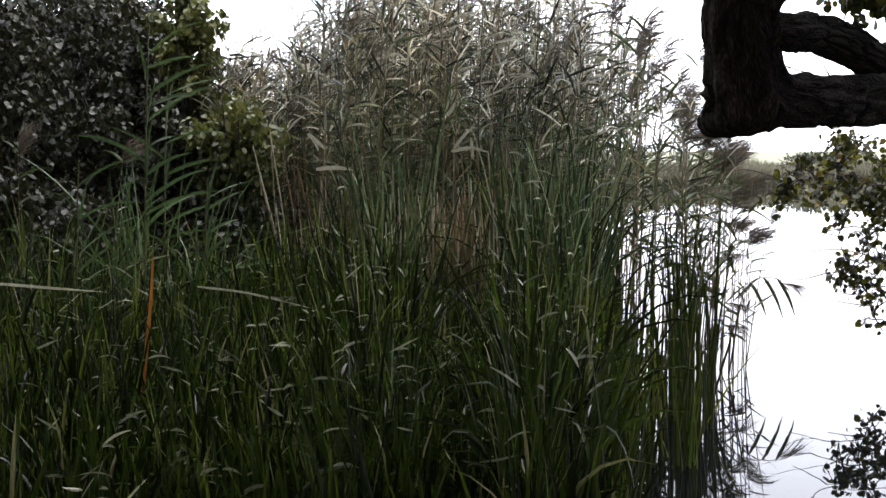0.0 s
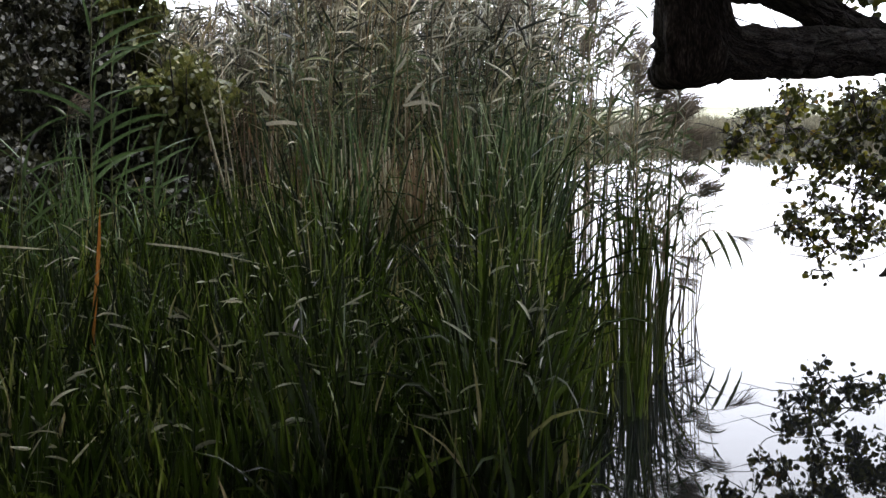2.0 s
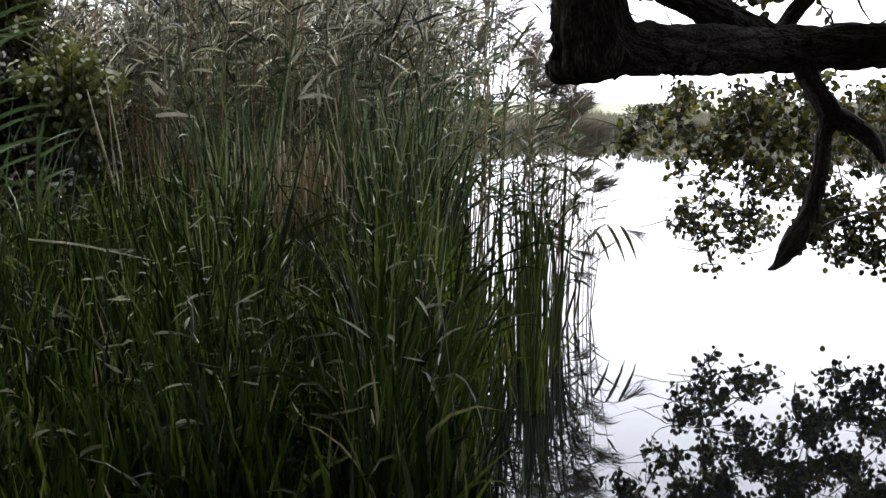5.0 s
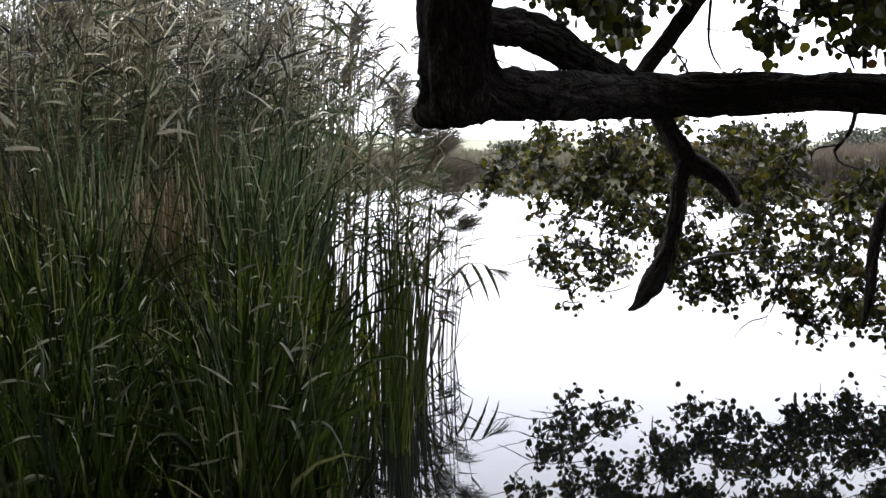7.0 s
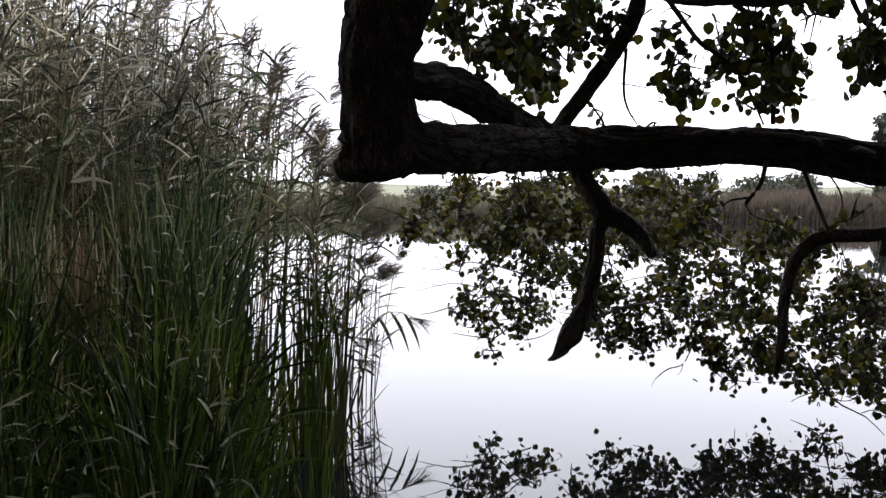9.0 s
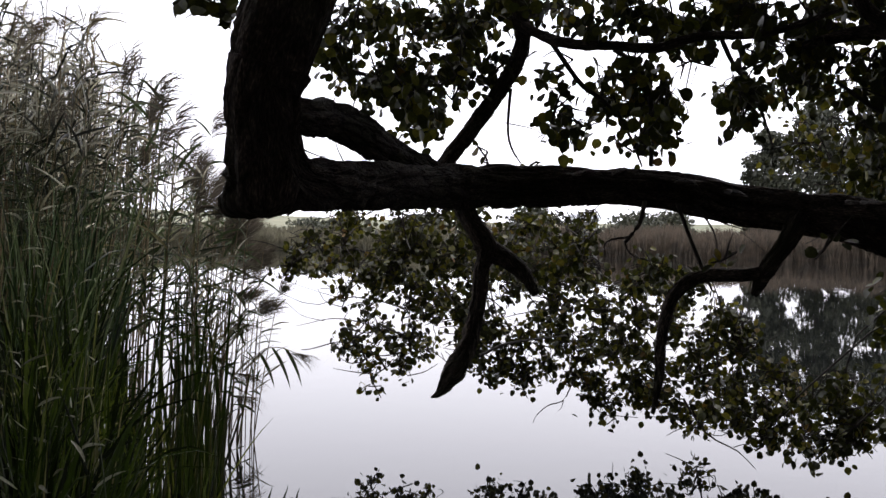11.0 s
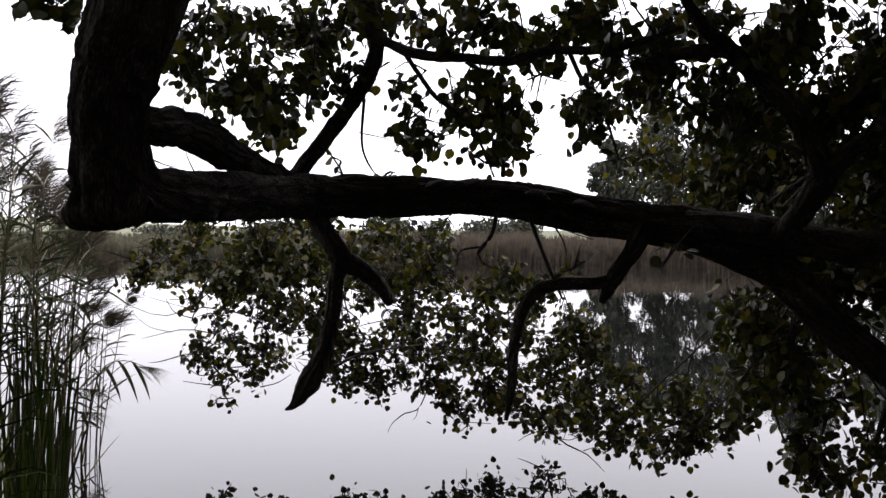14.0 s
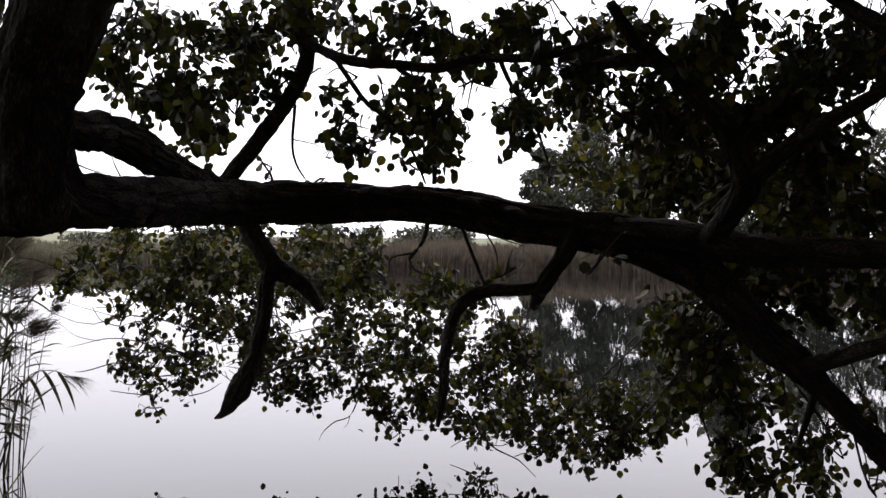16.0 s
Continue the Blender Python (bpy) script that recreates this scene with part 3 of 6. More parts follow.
for k, (spot, tip, r) in enumerate((
        ((2.421, 3.736, 1.507), (2.415, 3.736, 1.560), 0.045), ((2.537, 3.658, 1.511), (2.529, 3.660, 1.564), 0.034),
        ((2.744, 3.508, 1.469), (2.754, 3.496, 1.527), 0.040), ((2.897, 3.385, 1.427), (2.913, 3.369, 1.480), 0.045),
        ((2.762, 3.472, 1.393), (2.772, 3.465, 1.356), 0.027), ((0.765, 2.871, 1.606), (0.731, 2.879, 1.615), 0.034))):
    alder_limb("knot", [(spot, r * 1.3), (tuple(0.75 * a + 0.25 * b for a, b in zip(spot, tip)), r * 1.05), (tuple(0.55 * a + 0.45 * b for a, b in zip(spot, tip)), r * 0.6), (tuple(0.5 * a + 0.5 * b for a, b in zip(spot, tip)), r * 0.15)], "", sides=14, rough=0.14, seed=20 + k)

TWIG_LINES = []


def twig(points):
    """A thin bare twig, gathered with the others of the tree."""
    TWIG_LINES.append(smooth_line([(*p, r) for p, r in points], 9))


twig([((2.581, 3.559, 1.406), 0.01), ((2.566, 3.572, 1.314), 0.009), ((2.520, 3.604, 1.237), 0.008)])
twig([((2.543, 3.589, 1.263), 0.005), ((2.463, 3.643, 1.242), 0.004), ((2.455, 3.648, 1.185), 0.002)])
twig([((2.520, 3.604, 1.237), 0.005), ((2.549, 3.584, 1.187), 0.003), ((2.650, 3.508, 1.156), 0.002)])
twig([((2.683, 3.483, 1.397), 0.009), ((2.726, 3.452, 1.261), 0.008), ((2.767, 3.417, 1.136), 0.008), ((2.792, 3.392, 1.058), 0.004)])
twig([((2.737, 3.441, 1.398), 0.005), ((2.793, 3.398, 1.297), 0.004), ((2.808, 3.386, 1.217), 0.002)])
twig([((2.746, 3.434, 1.387), 0.004), ((2.809, 3.384, 1.332), 0.003), ((2.888, 3.318, 1.299), 0.002)])
twig([((2.198, 3.991, 1.873), 0.008), ((2.200, 4.012, 1.708), 0.006), ((2.220, 4.010, 1.625), 0.005), ((2.257, 3.995, 1.563), 0.003)])
twig([((2.260, 3.805, 2.067), 0.011), ((2.354, 3.775, 1.935), 0.011), ((2.405, 3.753, 1.868), 0.011), ((2.535, 3.684, 1.757), 0.008), ((2.625, 3.643, 1.549), 0.004)])
twig([((2.435, 3.589, 2.001), 0.012), ((2.547, 3.529, 1.904), 0.011), ((2.580, 3.529, 1.748), 0.012), ((2.595, 3.542, 1.543), 0.01)])
twig([((2.565, 3.113, 1.998), 0.01), ((2.619, 3.092, 1.885), 0.009), ((2.685, 3.053, 1.782), 0.007), ((2.747, 3.023, 1.595), 0.004)])
twig([((3.019, 3.004, 1.852), 0.008), ((3.134, 2.903, 1.744), 0.009), ((3.159, 2.731, 1.690), 0.01), ((3.190, 2.547, 1.618), 0.012)])
twig([((3.170, 4.033, 0.523), 0.006), ((3.219, 3.971, 0.408), 0.005), ((3.267, 3.916, 0.346), 0.004), ((3.337, 3.846, 0.304), 0.003), ((3.388, 3.783, 0.231), 0.0015)])
twig([((3.325, 3.861, 0.319), 0.0025), ((3.367, 3.829, 0.336), 0.002), ((3.405, 3.792, 0.322), 0.001)])
twig([((3.240, 3.945, 0.370), 0.0025), ((3.290, 3.902, 0.368), 0.002), ((3.344, 3.865, 0.406), 0.001)])
twig([((2.803, 4.393, 0.582), 0.004), ((2.756, 4.405, 0.481), 0.003), ((2.694, 4.439, 0.454), 0.003), ((2.646, 4.460, 0.411), 0.002)])
twig([((2.756, 4.405, 0.481), 0.002), ((2.744, 4.406, 0.444), 0.0015), ((2.730, 4.412, 0.428), 0.001)])
twig([((2.663, 4.452, 0.430), 0.002), ((2.635, 4.463, 0.395), 0.0015), ((2.624, 4.464, 0.367), 0.001)])
twig([((3.317, 6.919, 0.653), 0.006), ((2.786, 7.159, 0.806), 0.005), ((2.467, 7.270, 0.747), 0.003), ((2.202, 7.360, 0.849), 0.0015)])
twig([((2.679, 7.198, 0.786), 0.003), ((2.431, 7.289, 0.862), 0.002), ((2.220, 7.359, 0.937), 0.001)])
twig([((3.138, 6.986, 0.496), 0.005), ((2.678, 7.188, 0.651), 0.004), ((2.343, 7.298, 0.594), 0.0015)])
twig([((2.537, 7.237, 0.635), 0.0025), ((2.396, 7.288, 0.670), 0.002), ((2.291, 7.328, 0.758), 0.001)])
twig([((3.369, 6.697, 1.172), 0.008), ((2.924, 7.009, 1.115), 0.006), ((2.498, 7.277, 1.183), 0.004), ((2.285, 7.347, 1.264), 0.002)])
twig([((2.237, 4.104, 1.741), 0.003), ((2.344, 4.047, 1.717), 0.002), ((2.405, 4.015, 1.675), 0.001)])
twig([((0.953, 3.038, 1.503), 0.003), ((1.052, 3.113, 1.482), 0.002), ((1.123, 3.194, 1.484), 0.001)])
twig([((1.223, 3.319, 1.468), 0.003), ((1.197, 3.325, 1.520), 0.002), ((1.183, 3.327, 1.564), 0.001)])
twig([((2.018, 3.875, 0.768), 0.007), ((2.226, 3.997, 0.805), 0.006), ((2.751, 4.385, 0.790), 0.004)])

SPRAY_LEAVES, FAR_SPRAY_LEAVES, SIDE_TWIGS = [], [], []


BARE = np.random.default_rng(31)


def spray(root, centre, wide, high, deep, leaves):
    """A leafy branchlet: an axis from root through the spray, side twigs from it, and leaves set along each twig.
    wide, high, deep: half extents; wide runs across the line of sight to the shore."""
    c = np.array(centre)
    out = np.array([c[0], c[1], 0.0])
    out /= np.linalg.norm(out)
    across = np.array([out[1], -out[0], 0.0])
    root = np.array(root)
    thick = min(1.0, np.linalg.norm(c - root) * 0.8)
    tip = c + (c - root) / (np.linalg.norm(c - root) + 1e-6) * wide * 0.7 - [0, 0, high * 0.3]
    axis = smooth_line([(*root, 0.005 * thick), (*(0.5 * (root + c) + RNG.normal(0, 0.12, 3)), 0.005 * thick), (*c, 0.0055), (*tip, 0.0025)], 12)
    TWIG_LINES.append(smooth_line(axis, 9))
    far = np.hypot(c[0], c[1]) > 5.9
    per = 7
    twigs = max(1, int(leaves * 2.2 / per))
    u = RNG.normal(0, 1, (twigs, 3))
    u /= np.linalg.norm(u, axis=1, keepdims=True)
    u *= RNG.uniform(0.05, 1.1, (twigs, 1)) ** 0.5
    ends = c + across * u[:, :1] * wide + out * u[:, 1:2] * deep + np.array([0, 0, 1]) * u[:, 2:] * high
    for k, end in enumerate(ends):
        gap = np.linalg.norm(axis[3:, :3] - end, axis=1) + RNG.uniform(0, 0.12, 9)
        start = axis[3 + int(np.argmin(gap)), :3]
        mid = 0.5 * (start + end) + RNG.normal(0, 0.03, 3) + [0, 0, 0.035]
        line = smooth_line([(*start, 0.005), (*mid, 0.0036), (*end, 0.0018)], 6)
        SIDE_TWIGS.append(line)
        if far and BARE.random() < 0.16:
            lean = BARE.normal(0, 1, 3) * [1, 1, 0.45] - across * 0.9
            lean *= BARE.uniform(0.1, 0.26) / np.linalg.norm(lean)
            SIDE_TWIGS.append(smooth_line([(*end, 0.0042), (*(end + lean * 0.5 + BARE.normal(0, 0.015, 3)), 0.0034), (*(end + lean), 0.002)], 6))
        reach = min(1.0, 0.34 / (np.linalg.norm(end - start) + 1e-6))
        n = min(leaves, 1 + int(13 * RNG.random() ** 1.1))
        s = 1 - reach * RNG.random(n) ** 1.2
        i = np.minimum((s * 5).astype(int), 4)
        w = (s * 5 - i)[:, None]
        (FAR_SPRAY_LEAVES if far else SPRAY_LEAVES).append(line[i, :3] * (1 - w) + line[i + 1, :3] * w + RNG.normal(0, 0.034, (n, 3)) * [1, 1, 0.8] - [0, 0, 0.012])


spray((2.495, 6.024, 1.489), (2.527, 6.658, 1.338), 0.163, 0.111, 0.30, 83)
spray((2.545, 5.425, 1.450), (2.619, 6.050, 1.309), 0.151, 0.103, 0.30, 65)
spray((2.710, 5.361, 1.499), (2.801, 5.984, 1.362), 0.151, 0.103, 0.30, 80)
spray((3.149, 5.811, 1.524), (3.241, 6.440, 1.372), 0.165, 0.113, 0.30, 86)
spray((3.241, 6.440, 1.372), (3.347, 5.772, 1.321), 0.153, 0.104, 0.30, 68)
spray((3.631, 5.327, 1.493), (3.791, 5.941, 1.343), 0.162, 0.110, 0.30, 64)
spray((2.527, 6.658, 1.338), (2.127, 6.337, 1.207), 0.153, 0.104, 0.30, 34)
spray((2.527, 6.658, 1.338), (2.249, 6.077, 1.222), 0.148, 0.101, 0.30, 46)
spray((2.619, 6.050, 1.309), (2.663, 6.406, 1.159), 0.159, 0.108, 0.30, 80)
spray((2.619, 6.050, 1.309), (2.704, 6.066, 1.215), 0.152, 0.104, 0.30, 93)
spray((3.241, 6.440, 1.372), (3.036, 6.167, 1.197), 0.158, 0.107, 0.30, 59)
spray((3.241, 6.440, 1.372), (2.995, 5.626, 1.186), 0.146, 0.100, 0.30, 89)
spray((3.347, 5.772, 1.321), (3.549, 6.266, 1.220), 0.165, 0.113, 0.30, 87)
spray((3.791, 5.941, 1.343), (3.578, 5.848, 1.227), 0.157, 0.107, 0.30, 65)
spray((3.791, 5.941, 1.343), (3.471, 5.370, 1.244), 0.147, 0.100, 0.30, 63)
spray((2.127, 6.337, 1.207), (1.968, 6.210, 1.071), 0.149, 0.102, 0.30, 55)
spray((2.249, 6.077, 1.222), (2.384, 6.706, 1.052), 0.163, 0.111, 0.30, 51)
spray((2.249, 6.077, 1.222), (2.323, 6.015, 1.039), 0.148, 0.101, 0.30, 66)
spray((2.663, 6.406, 1.159), (2.562, 6.064, 1.054), 0.151, 0.103, 0.30, 93)
spray((3.036, 6.167, 1.197), (2.758, 5.842, 1.102), 0.148, 0.101, 0.30, 87)
spray((3.036, 6.167, 1.197), (3.071, 6.207, 1.083), 0.159, 0.108, 0.30, 73)
spray((2.995, 5.626, 1.186), (3.463, 6.285, 1.050), 0.165, 0.112, 0.30, 63)
spray((3.549, 6.266, 1.220), (3.412, 5.864, 1.090), 0.156, 0.106, 0.30, 59)
spray((3.578, 5.848, 1.227), (3.389, 5.428, 1.096), 0.147, 0.100, 0.30, 55)
spray((3.471, 5.370, 1.244), (3.638, 5.456, 1.078), 0.150, 0.102, 0.30, 52)
spray((3.471, 5.370, 1.244), (3.661, 4.977, 1.078), 0.142, 0.097, 0.30, 71)
spray((2.323, 6.015, 1.039), (2.305, 6.157, 0.892), 0.151, 0.103, 0.30, 27)
spray((2.323, 6.015, 1.039), (2.604, 6.439, 0.928), 0.159, 0.109, 0.30, 61)
spray((2.562, 6.064, 1.054), (2.807, 6.307, 0.941), 0.158, 0.108, 0.30, 67)
spray((2.758, 5.842, 1.102), (3.090, 6.396, 0.863), 0.163, 0.111, 0.30, 60)
spray((3.463, 6.285, 1.050), (3.154, 6.043, 0.966), 0.156, 0.107, 0.30, 60)
spray((3.463, 6.285, 1.050), (3.391, 6.082, 0.951), 0.160, 0.109, 0.30, 56)
spray((3.389, 5.428, 1.096), (3.554, 5.755, 0.952), 0.155, 0.106, 0.30, 45)
spray((3.638, 5.456, 1.078), (3.858, 5.924, 0.967), 0.162, 0.111, 0.30, 64)
spray((3.661, 4.977, 1.078), (3.623, 5.068, 0.985), 0.143, 0.097, 0.30, 53)
spray((3.661, 4.977, 1.078), (4.116, 5.530, 0.991), 0.158, 0.108, 0.30, 50)
spray((3.661, 4.977, 1.078), (3.946, 4.992, 1.010), 0.146, 0.099, 0.30, 62)
spray((2.604, 6.439, 0.928), (2.607, 6.593, 0.755), 0.162, 0.111, 0.30, 34)
spray((2.807, 6.307, 0.941), (2.666, 6.105, 0.784), 0.153, 0.104, 0.30, 36)
spray((3.090, 6.396, 0.863), (2.650, 5.758, 0.816), 0.145, 0.099, 0.30, 45)
spray((3.090, 6.396, 0.863), (2.811, 5.672, 0.820), 0.145, 0.099, 0.30, 67)
spray((3.391, 6.082, 0.951), (3.070, 5.672, 0.779), 0.148, 0.101, 0.30, 45)
spray((3.554, 5.755, 0.952), (3.626, 6.076, 0.775), 0.162, 0.111, 0.30, 63)
spray((3.554, 5.755, 0.952), (3.446, 5.536, 0.837), 0.149, 0.102, 0.30, 56)
spray((3.858, 5.924, 0.967), (3.737, 5.550, 0.837), 0.153, 0.105, 0.30, 71)
spray((3.623, 5.068, 0.985), (3.699, 5.131, 0.816), 0.145, 0.099, 0.30, 63)
spray((3.946, 4.992, 1.010), (4.236, 5.518, 0.849), 0.160, 0.109, 0.30, 62)
spray((3.946, 4.992, 1.010), (4.339, 5.161, 0.831), 0.155, 0.105, 0.30, 69)
spray((2.607, 6.593, 0.755), (2.357, 6.224, 0.619), 0.153, 0.104, 0.30, 44)
spray((2.607, 6.593, 0.755), (2.677, 6.537, 0.639), 0.162, 0.110, 0.30, 39)
spray((2.666, 6.105, 0.784), (2.591, 5.863, 0.638), 0.147, 0.100, 0.30, 40)
spray((2.811, 5.672, 0.820), (3.166, 6.393, 0.569), 0.164, 0.111, 0.30, 20)
spray((3.070, 5.672, 0.779), (3.199, 6.108, 0.619), 0.158, 0.108, 0.30, 65)
spray((3.626, 6.076, 0.775), (3.420, 5.938, 0.632), 0.157, 0.107, 0.30, 42)
spray((3.446, 5.536, 0.837), (3.626, 5.848, 0.646), 0.158, 0.108, 0.30, 48)
spray((3.737, 5.550, 0.837), (3.898, 5.889, 0.623), 0.162, 0.110, 0.30, 59)
spray((3.699, 5.131, 0.816), (3.716, 5.313, 0.662), 0.149, 0.101, 0.30, 65)
spray((4.236, 5.518, 0.849), (4.029, 5.264, 0.729), 0.152, 0.104, 0.30, 52)
spray((4.339, 5.161, 0.831), (4.249, 5.197, 0.658), 0.154, 0.105, 0.30, 68)
spray((4.339, 5.161, 0.831), (4.360, 5.059, 0.744), 0.153, 0.104, 0.30, 67)
spray((2.357, 6.224, 0.619), (2.532, 6.425, 0.468), 0.158, 0.108, 0.30, 41)
spray((2.591, 5.863, 0.638), (2.728, 6.292, 0.447), 0.157, 0.107, 0.30, 38)
spray((2.591, 5.863, 0.638), (3.016, 6.540, 0.491), 0.165, 0.113, 0.30, 35)
spray((3.199, 6.108, 0.619), (2.926, 5.677, 0.584), 0.146, 0.100, 0.30, 60)
spray((3.420, 5.938, 0.632), (3.286, 5.909, 0.541), 0.155, 0.106, 0.30, 55)
spray((3.420, 5.938, 0.632), (3.516, 5.879, 0.480), 0.157, 0.107, 0.30, 47)
spray((3.898, 5.889, 0.623), (3.516, 5.458, 0.547), 0.149, 0.101, 0.30, 42)
spray((3.716, 5.313, 0.662), (3.939, 5.704, 0.537), 0.159, 0.108, 0.30, 65)
spray((3.716, 5.313, 0.662), (4.000, 5.453, 0.552), 0.155, 0.106, 0.30, 46)
spray((4.249, 5.197, 0.658), (4.277, 5.415, 0.509), 0.158, 0.108, 0.30, 63)
spray((4.249, 5.197, 0.658), (4.086, 4.922, 0.591), 0.147, 0.100, 0.30, 42)
spray((4.360, 5.059, 0.744), (4.348, 4.990, 0.616), 0.152, 0.103, 0.30, 60)
spray((2.532, 6.425, 0.468), (2.576, 6.373, 0.348), 0.158, 0.107, 0.30, 28)
spray((2.926, 5.677, 0.584), (3.292, 6.146, 0.373), 0.160, 0.109, 0.30, 41)
spray((3.286, 5.909, 0.541), (3.346, 5.854, 0.382), 0.155, 0.105, 0.30, 45)
spray((3.516, 5.458, 0.547), (3.629, 5.555, 0.400), 0.152, 0.104, 0.30, 65)
spray((4.000, 5.453, 0.552), (3.992, 5.558, 0.418), 0.157, 0.107, 0.30, 63)
spray((4.000, 5.453, 0.552), (3.814, 5.114, 0.439), 0.146, 0.100, 0.30, 51)
spray((4.086, 4.922, 0.591), (4.119, 5.042, 0.444), 0.149, 0.102, 0.30, 41)
spray((4.348, 4.990, 0.616), (4.075, 4.750, 0.457), 0.143, 0.098, 0.30, 84)
spray((4.348, 4.990, 0.616), (4.369, 4.736, 0.508), 0.148, 0.101, 0.30, 80)
spray((3.629, 5.555, 0.400), (3.676, 5.383, 0.266), 0.149, 0.102, 0.30, 59)
spray((3.814, 5.114, 0.439), (4.044, 5.535, 0.278), 0.157, 0.107, 0.30, 60)
spray((4.044, 5.535, 0.278), (3.948, 5.098, 0.284), 0.148, 0.101, 0.30, 45)
spray((4.119, 5.042, 0.444), (3.804, 4.589, 0.374), 0.137, 0.093, 0.30, 65)
spray((4.369, 4.736, 0.508), (4.449, 4.937, 0.299), 0.152, 0.104, 0.30, 60)
spray((3.804, 4.589, 0.374), (4.196, 5.176, 0.162), 0.153, 0.104, 0.30, 52)
spray((3.804, 4.589, 0.374), (4.214, 4.873, 0.231), 0.148, 0.101, 0.30, 80)
spray((4.449, 4.937, 0.299), (4.098, 4.483, 0.238), 0.139, 0.095, 0.30, 72)
spray((4.298, 4.026, 0.691), (4.449, 3.846, 0.612), 0.211, 0.241, 0.40, 162)
spray((4.298, 4.026, 0.691), (4.401, 4.194, 0.297), 0.220, 0.188, 0.40, 175)
spray((4.401, 4.194, 0.297), (4.016, 4.106, 0.281), 0.119, 0.149, 0.40, 60)
spray((3.792, 2.921, 0.964), (3.963, 3.057, 1.173), 0.255, 0.153, 0.40, 237)
spray((3.792, 2.921, 0.964), (3.947, 3.156, 0.689), 0.182, 0.156, 0.40, 125)
spray((3.947, 3.156, 0.689), (4.020, 3.449, 0.946), 0.217, 0.244, 0.40, 237)
spray((3.947, 3.156, 0.689), (4.445, 3.253, 0.623), 0.141, 0.113, 0.40, 42)
spray((3.963, 3.057, 1.173), (4.182, 2.928, 1.302), 0.234, 0.208, 0.40, 210)
spray((3.947, 3.156, 0.689), (3.935, 3.109, 0.421), 0.130, 0.156, 0.40, 62)
spray((4.445, 3.253, 0.623), (4.227, 2.885, 0.432), 0.106, 0.132, 0.40, 39)
spray((4.182, 2.928, 1.302), (4.795, 2.892, 1.019), 0.172, 0.229, 0.40, 70)
spray((3.935, 3.109, 0.421), (4.030, 3.000, 0.306), 0.130, 0.104, 0.40, 44)
spray((4.227, 2.885, 0.432), (4.556, 3.044, 0.190), 0.114, 0.114, 0.40, 39)
spray((3.649, 3.112, 1.364), (4.413, 3.584, 1.640), 0.262, 0.232, 0.40, 142)
spray((4.413, 3.584, 1.640), (4.089, 3.777, 1.631), 0.256, 0.171, 0.40, 114)
spray((4.413, 3.584, 1.640), (4.488, 3.209, 1.575), 0.254, 0.254, 0.40, 161)
spray((4.089, 3.777, 1.631), (4.228, 4.409, 1.757), 0.250, 0.219, 0.40, 85)
spray((4.488, 3.209, 1.575), (4.933, 3.137, 1.593), 0.269, 0.358, 0.40, 152)
spray((3.636, 2.810, 1.364), (4.089, 3.007, 1.300), 0.207, 0.129, 0.20, 84)
spray((3.636, 2.810, 1.364), (3.835, 3.171, 1.244), 0.152, 0.089, 0.20, 49)
spray((4.089, 3.007, 1.300), (4.134, 2.835, 1.132), 0.154, 0.154, 0.20, 84)
spray((2.244, 4.060, 1.546), (2.357, 4.064, 1.571), 0.060, 0.012, 0.10, 5)
spray((2.244, 4.060, 1.546), (2.201, 4.183, 1.578), 0.072, 0.014, 0.10, 7)
spray((3.623, 2.304, 1.363), (4.297, 2.525, 1.380), 0.254, 0.305, 0.60, 161)
spray((4.297, 2.525, 1.380), (4.509, 2.536, 0.802), 0.239, 0.186, 0.60, 66)
spray((4.297, 2.525, 1.380), (4.395, 2.186, 1.651), 0.327, 0.452, 0.60, 209)
spray((4.509, 2.536, 0.802), (4.877, 2.411, 0.897), 0.362, 0.501, 0.60, 209)
spray((4.395, 2.186, 1.651), (4.278, 2.429, 2.074), 0.280, 0.382, 0.60, 161)
spray((4.395, 2.186, 1.651), (4.851, 1.960, 1.324), 0.427, 0.668, 0.60, 247)
spray((0.918, 2.883, 1.894), (1.550, 4.295, 1.980), 0.118, 0.118, 0.40, 54)
spray((1.550, 4.295, 1.980), (1.778, 4.515, 2.207), 0.202, 0.151, 0.40, 109)
spray((1.550, 4.295, 1.980), (1.782, 4.200, 1.878), 0.164, 0.188, 0.40, 136)
spray((1.782, 4.200, 1.878), (2.000, 4.452, 1.762), 0.100, 0.088, 0.40, 49)
spray((2.184, 3.932, 2.216), (2.255, 4.111, 2.280), 0.147, 0.122, 0.40, 81)
spray((2.184, 3.932, 2.216), (2.442, 4.043, 2.270), 0.148, 0.098, 0.40, 38)
spray((2.255, 4.111, 2.280), (2.130, 4.402, 2.236), 0.203, 0.153, 0.40, 131)
spray((2.442, 4.043, 2.270), (2.372, 3.985, 1.949), 0.072, 0.072, 0.40, 13)
spray((2.130, 4.402, 2.236), (2.043, 4.158, 1.970), 0.096, 0.096, 0.40, 38)
spray((2.372, 3.985, 1.949), (2.585, 4.157, 1.741), 0.113, 0.063, 0.40, 26)
spray((2.470, 3.562, 2.014), (2.365, 3.414, 2.113), 0.151, 0.108, 0.40, 60)
spray((2.470, 3.562, 2.014), (2.557, 3.847, 1.867), 0.095, 0.095, 0.40, 32)
spray((2.470, 3.562, 2.014), (2.877, 3.717, 2.130), 0.195, 0.097, 0.40, 81)
spray((2.557, 3.847, 1.867), (2.617, 3.561, 1.777), 0.136, 0.215, 0.40, 125)
spray((2.690, 3.002, 2.008), (2.718, 3.166, 2.121), 0.195, 0.109, 0.40, 99)
